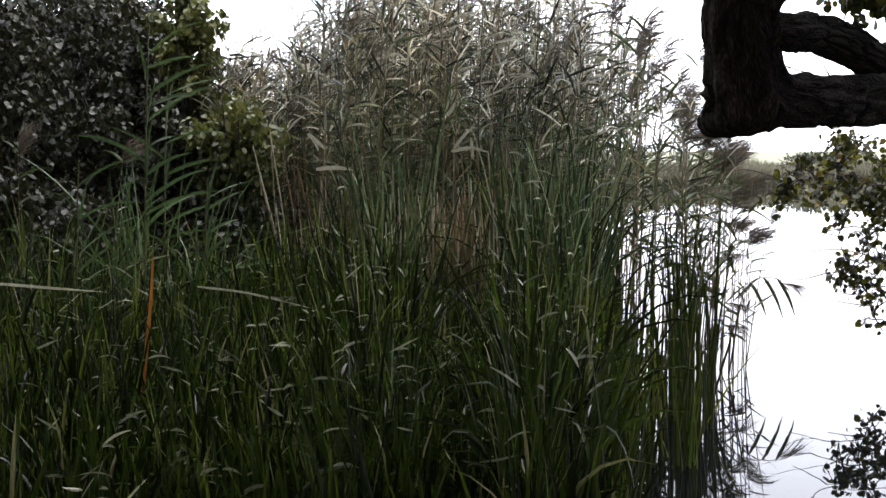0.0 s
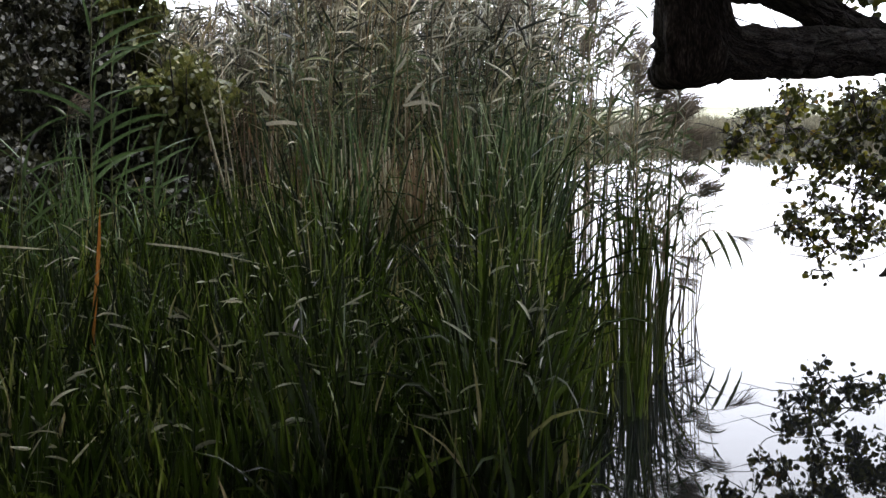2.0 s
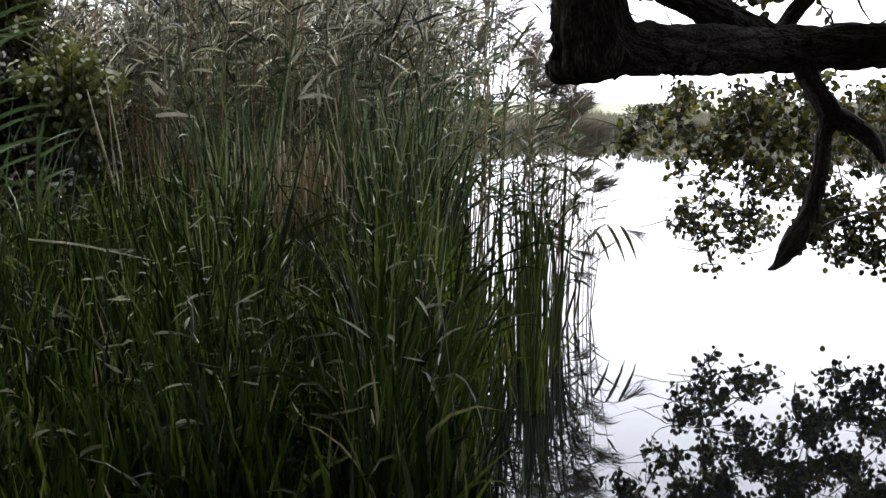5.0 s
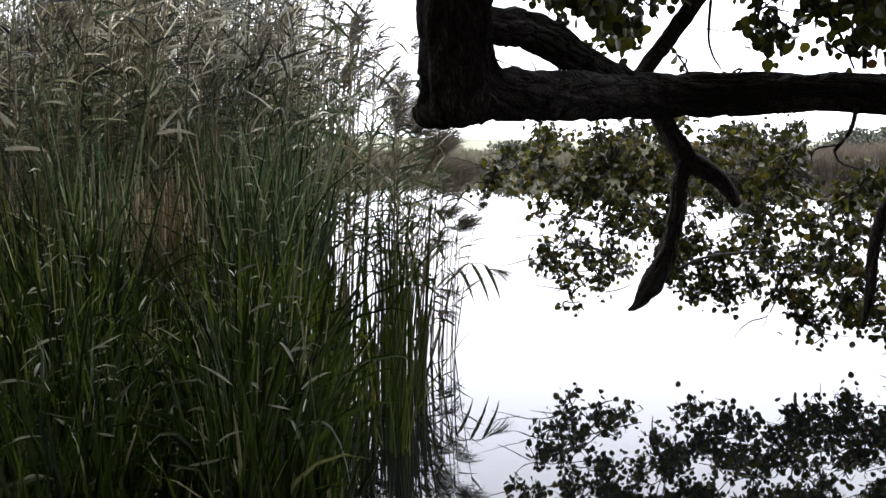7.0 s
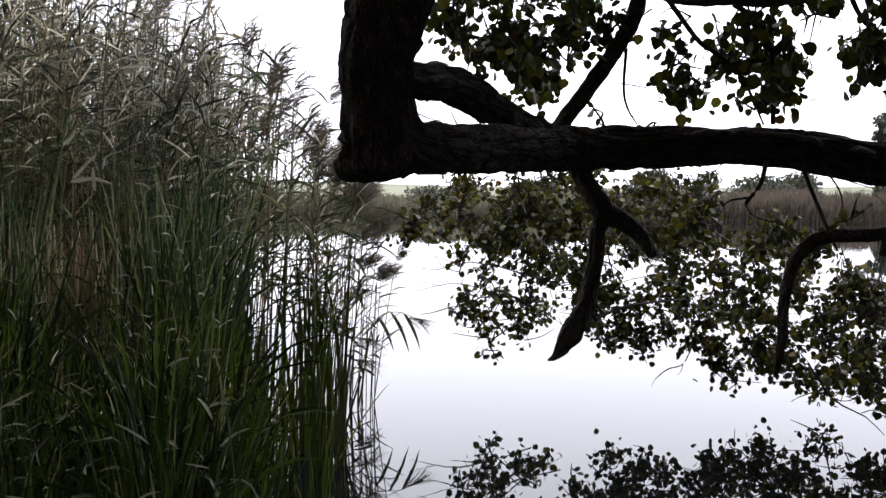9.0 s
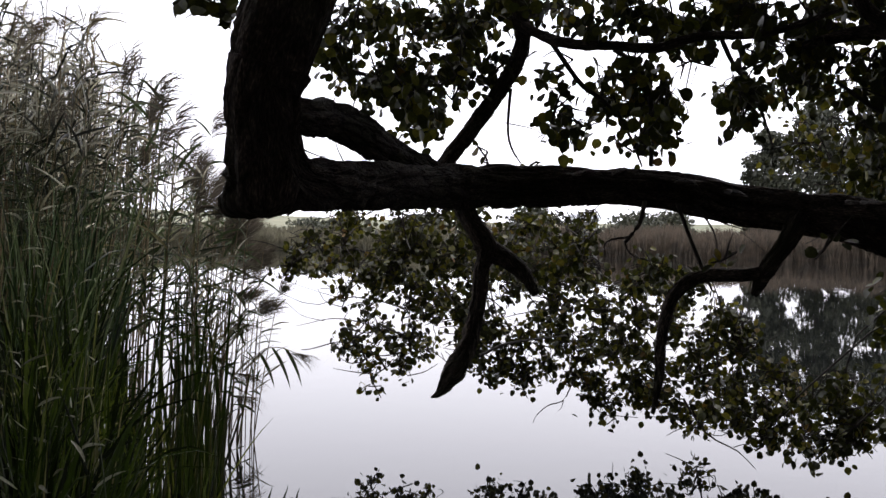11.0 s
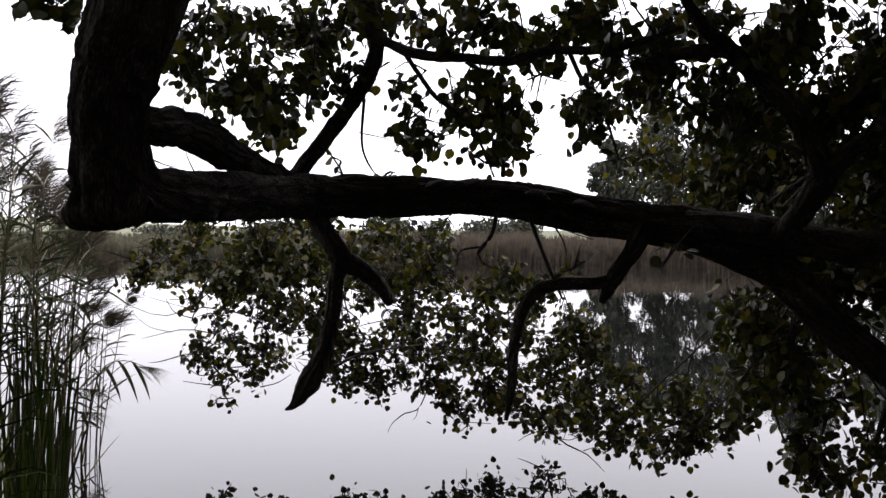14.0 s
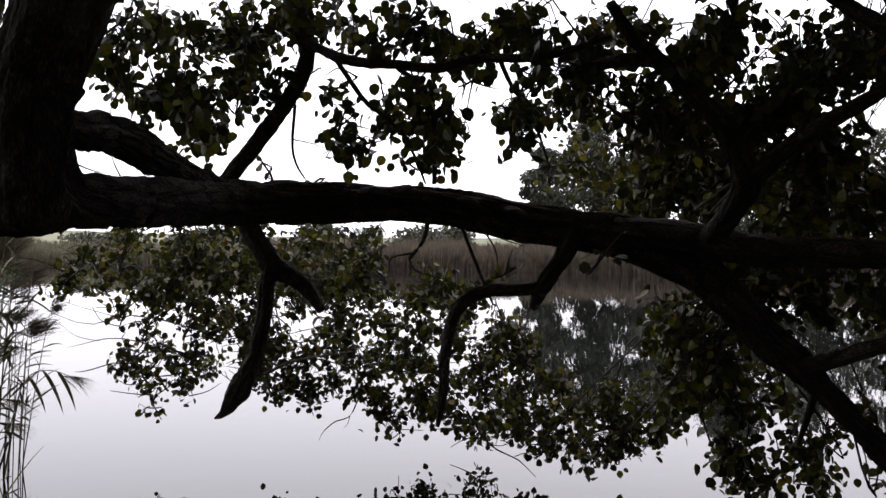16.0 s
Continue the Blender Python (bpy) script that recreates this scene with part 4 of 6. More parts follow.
spray((2.690, 3.002, 2.008), (3.062, 3.210, 2.012), 0.206, 0.206, 0.40, 156)
spray((2.690, 3.002, 2.008), (2.599, 3.016, 1.730), 0.092, 0.123, 0.40, 47)
spray((3.062, 3.210, 2.012), (3.406, 3.229, 2.222), 0.244, 0.147, 0.40, 135)
spray((3.080, 2.640, 1.842), (3.285, 2.957, 1.850), 0.227, 0.182, 0.40, 123)
spray((3.080, 2.640, 1.842), (3.488, 2.706, 1.800), 0.227, 0.204, 0.40, 142)
spray((3.080, 2.640, 1.842), (3.138, 2.566, 2.044), 0.211, 0.168, 0.40, 142)
spray((3.488, 2.706, 1.800), (3.794, 2.674, 2.050), 0.240, 0.288, 0.40, 180)
spray((3.488, 2.706, 1.800), (3.824, 2.585, 1.705), 0.166, 0.189, 0.40, 104)
spray((3.794, 2.674, 2.050), (3.900, 2.375, 2.067), 0.213, 0.355, 0.40, 171)
spray((0.757, 2.850, 1.763), (0.709, 3.046, 1.895), 0.065, 0.039, 0.20, 19)
spray((3.056, 2.878, 1.307), (2.692, 2.721, 1.223), 0.078, 0.043, 0.15, 5)
spray((2.881, 3.190, 1.211), (2.700, 3.214, 1.188), 0.086, 0.030, 0.15, 9)
# crown sprays above the view, added to shade the limbs and leaves below
spray((1.254, 4.107, 2.181), (1.236, 4.366, 2.563), 0.410, 0.313, 0.70, 104)
spray((1.222, 4.027, 2.518), (1.038, 3.716, 2.903), 0.364, 0.278, 0.70, 104)
spray((1.140, 3.812, 3.125), (1.092, 3.966, 3.705), 0.415, 0.317, 0.70, 104)
spray((1.728, 3.926, 2.218), (1.519, 3.670, 2.447), 0.360, 0.275, 0.70, 104)
spray((1.683, 3.847, 2.565), (1.528, 3.722, 3.039), 0.381, 0.292, 0.70, 104)
spray((1.572, 3.633, 3.181), (1.307, 3.221, 3.401), 0.354, 0.270, 0.70, 104)
spray((2.195, 3.683, 2.244), (1.978, 3.494, 2.492), 0.364, 0.278, 0.70, 85)
spray((2.140, 3.606, 2.594), (1.821, 3.242, 2.944), 0.354, 0.270, 0.70, 85)
spray((2.001, 3.401, 3.216), (1.821, 3.271, 3.619), 0.383, 0.293, 0.70, 85)
spray((2.637, 3.380, 2.255), (2.803, 3.761, 2.715), 0.425, 0.325, 0.70, 85)
spray((2.573, 3.309, 2.605), (2.464, 3.329, 3.153), 0.394, 0.302, 0.70, 85)
spray((2.407, 3.121, 3.226), (2.382, 3.242, 3.814), 0.412, 0.315, 0.70, 85)
spray((3.034, 3.030, 2.253), (2.889, 3.015, 2.551), 0.379, 0.290, 0.70, 85)
spray((2.963, 2.968, 2.598), (2.633, 2.764, 2.993), 0.363, 0.278, 0.70, 85)
spray((2.779, 2.803, 3.213), (2.537, 2.682, 3.588), 0.378, 0.289, 0.70, 85)
spray((3.371, 2.653, 2.235), (3.255, 2.671, 2.539), 0.381, 0.292, 0.70, 85)
spray((3.297, 2.602, 2.573), (2.926, 2.414, 2.949), 0.360, 0.275, 0.70, 85)
spray((3.103, 2.465, 3.176), (3.001, 2.492, 3.667), 0.397, 0.304, 0.70, 85)
spray((3.646, 2.269, 2.208), (3.338, 2.166, 2.434), 0.360, 0.275, 0.70, 85)
spray((3.571, 2.229, 2.534), (3.833, 2.498, 3.229), 0.432, 0.330, 0.70, 85)
spray((3.377, 2.121, 3.121), (3.564, 2.337, 3.801), 0.430, 0.329, 0.70, 85)
# more unseen sprays over the right side, put there to darken it
spray((3.171, 3.726, 2.293), (4.125, 4.568, 3.194), 0.592, 0.460, 0.90, 110)
spray((3.074, 3.629, 2.808), (3.796, 4.227, 3.872), 0.573, 0.446, 0.90, 110)
spray((2.908, 3.455, 3.414), (3.241, 3.633, 4.234), 0.523, 0.407, 0.90, 110)
spray((2.726, 3.258, 3.907), (2.943, 3.321, 4.619), 0.510, 0.397, 0.90, 110)
spray((3.568, 3.349, 2.287), (4.102, 3.638, 2.963), 0.527, 0.410, 0.90, 110)
spray((3.464, 3.265, 2.796), (4.436, 3.953, 3.951), 0.598, 0.465, 0.90, 110)
spray((3.284, 3.113, 3.393), (4.082, 3.657, 4.555), 0.586, 0.456, 0.90, 110)
spray((3.085, 2.941, 3.884), (3.566, 3.214, 4.835), 0.549, 0.427, 0.90, 110)
spray((3.907, 2.951, 2.270), (4.236, 3.026, 2.838), 0.499, 0.388, 0.90, 110)
spray((3.800, 2.881, 2.765), (4.229, 3.037, 3.558), 0.522, 0.406, 0.90, 110)
spray((3.612, 2.755, 3.352), (4.538, 3.274, 4.533), 0.595, 0.462, 0.90, 110)
spray((3.404, 2.609, 3.836), (4.192, 3.041, 5.010), 0.586, 0.456, 0.90, 110)
spray((4.185, 2.548, 2.243), (4.731, 2.724, 2.860), 0.522, 0.406, 0.90, 110)
spray((4.078, 2.493, 2.723), (4.977, 2.879, 3.708), 0.573, 0.446, 0.90, 110)
spray((3.891, 2.392, 3.295), (4.903, 2.851, 4.458), 0.597, 0.465, 0.90, 110)
spray((3.680, 2.275, 3.771), (4.263, 2.493, 4.707), 0.552, 0.430, 0.90, 110)
spray((4.405, 2.157, 2.210), (4.803, 2.220, 2.750), 0.505, 0.393, 0.90, 110)
spray((4.302, 2.115, 2.671), (5.046, 2.343, 3.531), 0.551, 0.429, 0.90, 110)
spray((4.121, 2.036, 3.225), (4.352, 2.033, 3.856), 0.501, 0.390, 0.90, 110)
spray((3.913, 1.944, 3.692), (4.933, 2.314, 4.898), 0.601, 0.467, 0.90, 110)
spray((4.575, 1.785, 2.173), (5.871, 2.154, 2.941), 0.595, 0.462, 0.90, 110)
spray((4.478, 1.754, 2.615), (5.322, 1.963, 3.469), 0.559, 0.435, 0.90, 110)
spray((4.305, 1.696, 3.150), (4.542, 1.686, 3.755), 0.500, 0.389, 0.90, 110)
spray((4.105, 1.626, 3.605), (5.164, 1.925, 4.763), 0.599, 0.466, 0.90, 110)
spray((3.619, 2.844, 1.173), (4.308, 4.183, 0.467), 0.297, 0.141, 0.40, 120)
spray((3.619, 2.844, 1.173), (4.238, 4.110, 0.253), 0.262, 0.086, 0.40, 90)
spray((3.619, 2.844, 1.173), (4.192, 4.438, 0.381), 0.159, 0.127, 0.40, 50)
spray((3.619, 2.844, 1.173), (4.185, 3.727, 0.402), 0.117, 0.117, 0.40, 45)
spray((3.619, 2.844, 1.173), (3.780, 3.278, 0.930), 0.157, 0.183, 0.40, 130)
spray((3.619, 2.844, 1.173), (3.814, 3.080, 0.794), 0.205, 0.141, 0.40, 105)
spray((3.619, 2.844, 1.173), (4.010, 3.470, 0.641), 0.138, 0.124, 0.40, 80)
spray((3.619, 2.844, 1.173), (3.914, 2.952, 1.022), 0.179, 0.153, 0.40, 110)
spray((3.504, 2.495, 1.291), (3.818, 2.913, 1.243), 0.200, 0.088, 0.40, 60)
spray((3.504, 2.495, 1.291), (3.978, 2.690, 1.178), 0.200, 0.113, 0.40, 80)
spray((3.504, 2.495, 1.291), (4.000, 2.470, 1.116), 0.147, 0.147, 0.40, 70)
spray((3.504, 2.495, 1.291), (3.868, 2.493, 1.431), 0.192, 0.108, 0.40, 60)
spray((3.504, 2.495, 1.291), (3.735, 2.688, 1.441), 0.144, 0.108, 0.40, 50)
spray((3.504, 2.495, 1.291), (3.933, 2.388, 1.566), 0.120, 0.144, 0.40, 60)
spray((3.619, 2.844, 1.173), (3.969, 3.045, 0.590), 0.157, 0.130, 0.40, 40)
spray((3.619, 2.844, 1.173), (4.001, 2.832, 0.493), 0.115, 0.090, 0.40, 25)
spray((3.619, 2.844, 1.173), (4.226, 3.367, 0.258), 0.079, 0.141, 0.40, 35)
spray((3.619, 2.844, 1.173), (4.161, 3.122, 0.254), 0.109, 0.081, 0.40, 18)
spray((3.619, 2.844, 1.173), (4.008, 2.645, 0.543), 0.150, 0.063, 0.40, 30)
spray((3.619, 2.844, 1.173), (3.924, 2.403, 0.652), 0.072, 0.072, 0.40, 14)
spray((3.619, 2.844, 1.173), (3.994, 2.479, 0.397), 0.123, 0.049, 0.40, 12)
spray((3.325, 2.571, 1.583), (4.226, 3.680, 1.718), 0.205, 0.219, 0.40, 150)
spray((3.325, 2.571, 1.583), (4.196, 3.404, 1.565), 0.169, 0.113, 0.40, 110)
spray((3.325, 2.571, 1.583), (4.534, 4.234, 1.671), 0.162, 0.194, 0.40, 70)
spray((3.325, 2.571, 1.583), (3.828, 2.730, 1.597), 0.147, 0.123, 0.40, 130)
spray((3.325, 2.571, 1.583), (3.831, 2.549, 1.702), 0.144, 0.144, 0.40, 120)
spray((3.325, 2.571, 1.583), (3.638, 2.653, 1.875), 0.188, 0.129, 0.40, 130)
spray((3.325, 2.571, 1.583), (3.589, 2.371, 1.970), 0.180, 0.135, 0.40, 130)
spray((3.325, 2.571, 1.583), (3.525, 2.960, 2.035), 0.144, 0.144, 0.40, 90)
spray((3.287, 3.564, 1.979), (3.471, 4.070, 1.945), 0.123, 0.084, 0.30, 26)
spray((3.471, 4.070, 1.945), (4.082, 4.543, 2.034), 0.140, 0.095, 0.30, 26)
spray((4.082, 4.543, 2.034), (3.896, 4.006, 1.994), 0.128, 0.087, 0.30, 30)
spray((3.896, 4.006, 1.994), (3.922, 3.780, 1.968), 0.125, 0.085, 0.30, 37)
spray((3.922, 3.780, 1.968), (4.443, 4.006, 2.010), 0.137, 0.094, 0.30, 48)
spray((4.443, 4.006, 2.010), (4.442, 3.856, 2.013), 0.135, 0.092, 0.30, 42)
spray((4.442, 3.856, 2.013), (4.192, 3.432, 1.952), 0.124, 0.085, 0.30, 51)
spray((4.127, 4.084, 1.890), (3.946, 3.704, 1.805), 0.124, 0.085, 0.30, 30)
spray((4.443, 4.006, 2.010), (3.963, 3.509, 1.838), 0.121, 0.083, 0.30, 53)
spray((3.963, 3.509, 1.838), (4.486, 3.750, 1.875), 0.134, 0.091, 0.30, 45)
spray((4.486, 3.750, 1.875), (4.831, 3.831, 1.894), 0.141, 0.096, 0.30, 45)
spray((3.946, 3.704, 1.805), (4.312, 4.148, 1.749), 0.137, 0.094, 0.30, 33)
spray((4.312, 4.148, 1.749), (4.205, 3.789, 1.724), 0.130, 0.088, 0.30, 53)
spray((4.486, 3.750, 1.875), (4.566, 3.904, 1.786), 0.138, 0.094, 0.30, 42)
spray((4.566, 3.904, 1.786), (4.291, 3.492, 1.721), 0.127, 0.087, 0.30, 46)
spray((3.863, 3.830, 1.594), (4.421, 4.158, 1.637), 0.139, 0.095, 0.30, 42)
spray((4.205, 3.789, 1.724), (4.082, 3.637, 1.576), 0.125, 0.085, 0.30, 54)
spray((4.082, 3.637, 1.576), (4.746, 3.980, 1.613), 0.142, 0.097, 0.30, 32)
spray((4.291, 3.492, 1.721), (4.384, 3.479, 1.620), 0.128, 0.088, 0.30, 54)
spray((4.421, 4.158, 1.637), (4.286, 4.090, 1.510), 0.136, 0.093, 0.30, 31)
spray((4.082, 3.637, 1.576), (3.892, 3.534, 1.488), 0.121, 0.082, 0.30, 24)
spray((4.746, 3.980, 1.613), (4.559, 3.883, 1.523), 0.137, 0.094, 0.30, 22)
spray((4.559, 3.883, 1.523), (4.477, 3.636, 1.494), 0.132, 0.090, 0.30, 25)
spray((1.454, 3.783, 2.082), (1.449, 3.999, 1.987), 0.115, 0.093, 0.25, 24)
spray((1.660, 4.001, 2.011), (1.655, 4.219, 1.902), 0.123, 0.099, 0.25, 28)
spray((1.715, 3.707, 2.145), (1.722, 3.923, 2.051), 0.116, 0.094, 0.25, 32)
spray((1.726, 3.969, 1.970), (1.724, 4.188, 1.858), 0.123, 0.099, 0.25, 32)
spray((1.603, 3.424, 1.845), (1.617, 3.638, 1.750), 0.108, 0.087, 0.25, 28)
spray((2.032, 3.856, 2.213), (2.046, 4.074, 2.112), 0.123, 0.100, 0.25, 36)
spray((2.095, 3.750, 2.047), (2.115, 3.968, 1.941), 0.122, 0.098, 0.25, 32)
spray((1.873, 3.635, 1.963), (1.889, 3.851, 1.860), 0.116, 0.094, 0.25, 28)
spray((2.190, 3.437, 1.875), (2.226, 3.651, 1.771), 0.116, 0.093, 0.25, 20)
spray((2.224, 3.426, 1.782), (2.261, 3.639, 1.672), 0.116, 0.094, 0.25, 17)
spray((2.490, 3.514, 1.925), (2.533, 3.728, 1.814), 0.122, 0.099, 0.25, 28)
spray((2.277, 3.042, 1.731), (2.335, 3.249, 1.630), 0.108, 0.087, 0.25, 25)
spray((2.454, 3.343, 2.029), (2.504, 3.553, 1.931), 0.118, 0.095, 0.25, 24)
spray((2.268, 3.400, 2.206), (2.308, 3.613, 2.118), 0.116, 0.094, 0.25, 28)
spray((2.352, 3.162, 2.174), (2.407, 3.370, 2.092), 0.112, 0.091, 0.25, 28)
spray((2.673, 3.234, 2.188), (2.735, 3.441, 2.098), 0.119, 0.096, 0.25, 20)
spray((2.641, 3.256, 2.060), (2.702, 3.464, 1.962), 0.119, 0.096, 0.25, 15)
spray((2.579, 2.820, 2.026), (2.658, 3.018, 1.944), 0.109, 0.088, 0.25, 22)
spray((2.788, 3.114, 1.907), (2.859, 3.318, 1.804), 0.119, 0.096, 0.25, 15)
spray((2.861, 2.840, 2.144), (2.948, 3.035, 2.062), 0.115, 0.093, 0.25, 22)
spray((3.010, 2.713, 2.041), (3.108, 2.903, 1.956), 0.115, 0.093, 0.25, 25)
spray((2.887, 2.969, 1.962), (2.969, 3.168, 1.866), 0.118, 0.095, 0.25, 18)
spray((2.926, 2.408, 2.076), (3.037, 2.588, 2.006), 0.108, 0.087, 0.25, 25)
spray((3.253, 2.527, 2.002), (3.366, 2.707, 1.917), 0.117, 0.095, 0.25, 20)
spray((1.446, 3.716, 2.192), (1.443, 3.931, 2.106), 0.113, 0.091, 0.25, 19)
spray((2.192, 3.687, 2.293), (2.217, 3.904, 2.200), 0.122, 0.098, 0.25, 32)


def without_strays(places, reach=0.13, least=5):
    """Leaves that hang with others; single ones far from any spray are left out."""
    cell = np.floor(places / reach).astype(int)
    count = collections.Counter(map(tuple, cell))
    steps = list(itertools.product((-1, 0, 1), repeat=3))
    keep = [sum(count.get((a + i, b + j, c + k), 0) for i, j, k in steps) >= least for a, b, c in cell.tolist()]
    return places[np.array(keep)]


leaf_places = without_strays(np.concatenate(SPRAY_LEAVES))
lines, side_lines = np.array(TWIG_LINES), np.array(SIDE_TWIGS)
to_alder(tagged(mesh_object("twig_tangle", *tubes(lines[:, :, :3], np.maximum(lines[:, :, 3], 0.0012), 5), TWIG, None, "thin dark bare twigs"), kind="stuff"))
to_alder(tagged(mesh_object("spray_tangle", *tubes(side_lines[:, :, :3], side_lines[:, :, 3], 3), TWIG, None, "fine dark twigs that carry the leaves"), kind="stuff"))
crown = to_alder(tagged(mesh_object("crown", *scatter_leaves(leaf_places, 0.048, 0.041, 0.7, 5), ALDER_LEAF, None, "dark rounded alder leaves in hanging sprays"), kind="stuff"))
to_alder(tagged(mesh_object("outer_crown", *scatter_leaves(without_strays(np.concatenate(FAR_SPRAY_LEAVES)), 0.043, 0.036, 0.72, 4), ALDER_LEAF, None, "small olive alder leaves low over the water"), kind="stuff"))


def near_leaves():
    """Single leaves at the ends of the sprays that hang nearest to the landing place."""
    shapes = []
    for length, width in ((0.05, 0.045), (0.044, 0.041), (0.056, 0.05)):
        v, f = leaf_shape(length, width, points=6)
        me = bpy.data.meshes.new("leaf")
        me.from_pydata(v.tolist(), [], f)
        me.materials.append(ALDER_LEAF)
        shapes.append(me)
    order = np.argsort(np.hypot(leaf_places[:, 0], leaf_places[:, 1]))
    low = [i for i in order if leaf_places[i, 2] < 2.6][:280]
    for k, i in enumerate(low):
        ob = new("leaf", shapes[k % 3])
        ob.parent = crown
        p = leaf_places[i] + RNG.normal(0, 0.012, 3)
        ob.matrix_basis = Matrix.Translation(p) @ pose(0, 0, 0, RNG.uniform(-110, 10), RNG.normal(0, 30), RNG.uniform(0, 360))


near_leaves()

# ---------------------------------------------------------------- reeds and bulrushes
WIND = radians(80)  # the reeds lean and trail this way


def polar(bearing, dist, z=0.0):
    """Places from bearings (degrees clockwise from +y) and distances from the landing place."""
    b = np.radians(bearing)
    return np.stack([np.sin(b) * dist, np.cos(b) * dist, np.broadcast_to(z, b.shape)], -1)


def reed_height(bearing):
    """Height of the reed heads along the stand: tall in the middle, falling towards the open water."""
    return np.interp(bearing, [-14.4, -10.4, -7.4, -4.4, 3.6, 7.8, 9.8, 11.3, 12.3, 14.8, 16.8], [2.1, 2.2, 2.45, 2.75, 2.6, 2.36, 2.15, 1.9, 1.65, 1.3, 1.15])


def reed_pieces(base, height, leaves, low, plume_share, green_to):
    """Verts and faces of stems, leaves and plumes for many reeds."""
    n = len(base)
    segs = 7
    heading = WIND + RNG.normal(0, 0.9, n)
    lean = np.abs(RNG.normal(0.02, 0.06, n))
    stem = arcs(base, height, heading, lean, RNG.uniform(0.0, 0.2, n), segs, 2)
    rad = np.linspace(0.0058, 0.0026, segs + 1)[None] * RNG.uniform(0.8, 1.2, (n, 1))
    stems = tubes(stem, rad, 4)
    who = np.repeat(np.arange(n), leaves)
    m = len(who)
    at = np.tile(np.linspace(low, 0.99, leaves), n) + RNG.uniform(-0.04, 0.04, m)
    at = np.clip(at, 0.05, 0.995)
    f = at * segs
    i = np.minimum(f.astype(int), segs - 1)
    u = (f - i)[:, None]
    root = stem[who, i] * (1 - u) + stem[who, i + 1] * u
    head = WIND + RNG.normal(0, 1.3, m) + np.where(RNG.random(m) < 0.3, np.pi, 0)
    length = RNG.uniform(0.1, 0.3, m)
    leafp = arcs(root, length, head, RNG.uniform(0.2, 1.5, m), np.abs(RNG.normal(0.2, 0.7, m)), 6, 1.4)
    prof = np.array([0.45, 0.9, 1.0, 0.9, 0.7, 0.4, 0.02])
    half = prof[None] * RNG.uniform(0.0035, 0.009, (m, 1))
    green = at + RNG.normal(0, 0.1, m) < green_to
    leaf = ribbons(leafp[~green], half[~green], 0.3), ribbons(leafp[green], half[green], 0.3)
    tops = np.where(RNG.random(n) < plume_share)[0]
    k = 52
    src = np.repeat(tops, k)
    p0 = stem[src, -1] - np.stack([0 * src, 0 * src, RNG.uniform(0.0, 0.1, len(src))], -1)
    fl = arcs(p0, RNG.uniform(0.07, 0.22, len(src)), WIND + RNG.normal(0, 0.4, len(src)), RNG.uniform(0.6, 1.35, len(src)), RNG.uniform(0.2, 0.9, len(src)), 4, 1.0)
    plume = ribbons(fl, np.array([0.6, 1.0, 1.1, 0.8, 0.1])[None] * RNG.uniform(0.0007, 0.0016, (len(src), 1)), 0.2)
    return stems, leaf, plume


def reed_stand(name, bearing, dist, leaves, low, label, plume_share=0.13, green_to=0.7):
    base = polar(bearing, dist, -0.25)
    h = reed_height(bearing) * RNG.uniform(0.72, 1.06, len(bearing)) + 0.25
    stems, leaf, plume = reed_pieces(base, h, leaves, low, plume_share, green_to)
    top = tagged(empty(name, (0, 0, 0)), label, "reed bed", kind="stuff")
    mesh_object("stems", *stems, REED_STEM, top, "upright tan reed stems")
    mesh_object("leaves", *leaf[0], REED_LEAF, top, "grey-green to straw coloured reed leaves")
    mesh_object("lower_leaves", *leaf[1], REED_GREEN, top, "dull green lower reed leaves")
    mesh_object("plumes", *plume, PLUME, top, "feathery brown reed plumes")
    return top


bearings = RNG.uniform(-13.0, 7.5, 1180)
reed_stand("reed_bed", bearings, np.where(bearings < -7, RNG.uniform(8.4, 10.4, 1180), RNG.uniform(6.6, 10.4, 1180)), 24, 0.36, "dense tall common reed bed turning grey and straw in autumn")
reed_stand("reed_fringe", np.concatenate([RNG.uniform(6.8, 10.2, 46), RNG.uniform(10, 14.2, 18)]), np.concatenate([RNG.uniform(7.2, 8.8, 46), RNG.uniform(6.2, 7.6, 18)]), 19, 0.42, "open fringe of reeds standing in the lake water", 0.12, 0.85)


def old_stalks(b, d, height, mat, label, thick=0.006):
    """Leafless stalks of past years, many snapped short, along the front of the reeds."""
    n = len(b)
    line = arcs(polar(b, d, -0.1), height, RNG.uniform(0, 6.28, n), np.abs(RNG.normal(0, 0.13, n)), RNG.uniform(0, 0.12, n), 4, 2)
    v, f = tubes(line, np.linspace(thick, thick * 0.6, 5)[None] * RNG.uniform(0.7, 1.3, (n, 1)), 5)
    tagged(mesh_object("old_reed_stalks", v, f, mat), label, "reed stalks", kind="stuff")


old_stalks(np.concatenate([RNG.uniform(-9, 7.5, 230), RNG.normal(0.2, 2.0, 190)]), np.concatenate([RNG.uniform(6.2, 7.6, 230), RNG.uniform(5.4, 6.1, 190)]), np.concatenate([RNG.uniform(0.7, 1.6, 230), RNG.uniform(0.8, 1.25, 190)]), OLD_STALK, "leafless brown and bleached stalks of last year's reeds")
old_stalks(np.concatenate([RNG.normal(c, 0.4, 15) for c in (9.4, 11.3, 12.6, 13.6)]), RNG.uniform(4.7, 6.4, 60), RNG.uniform(0.25, 0.8, 60) * np.repeat((0.6, 0.9, 1.2, 1.0), 15), WET_STALK, "dark reed stalks standing in clumps in the shallows", 0.0065)


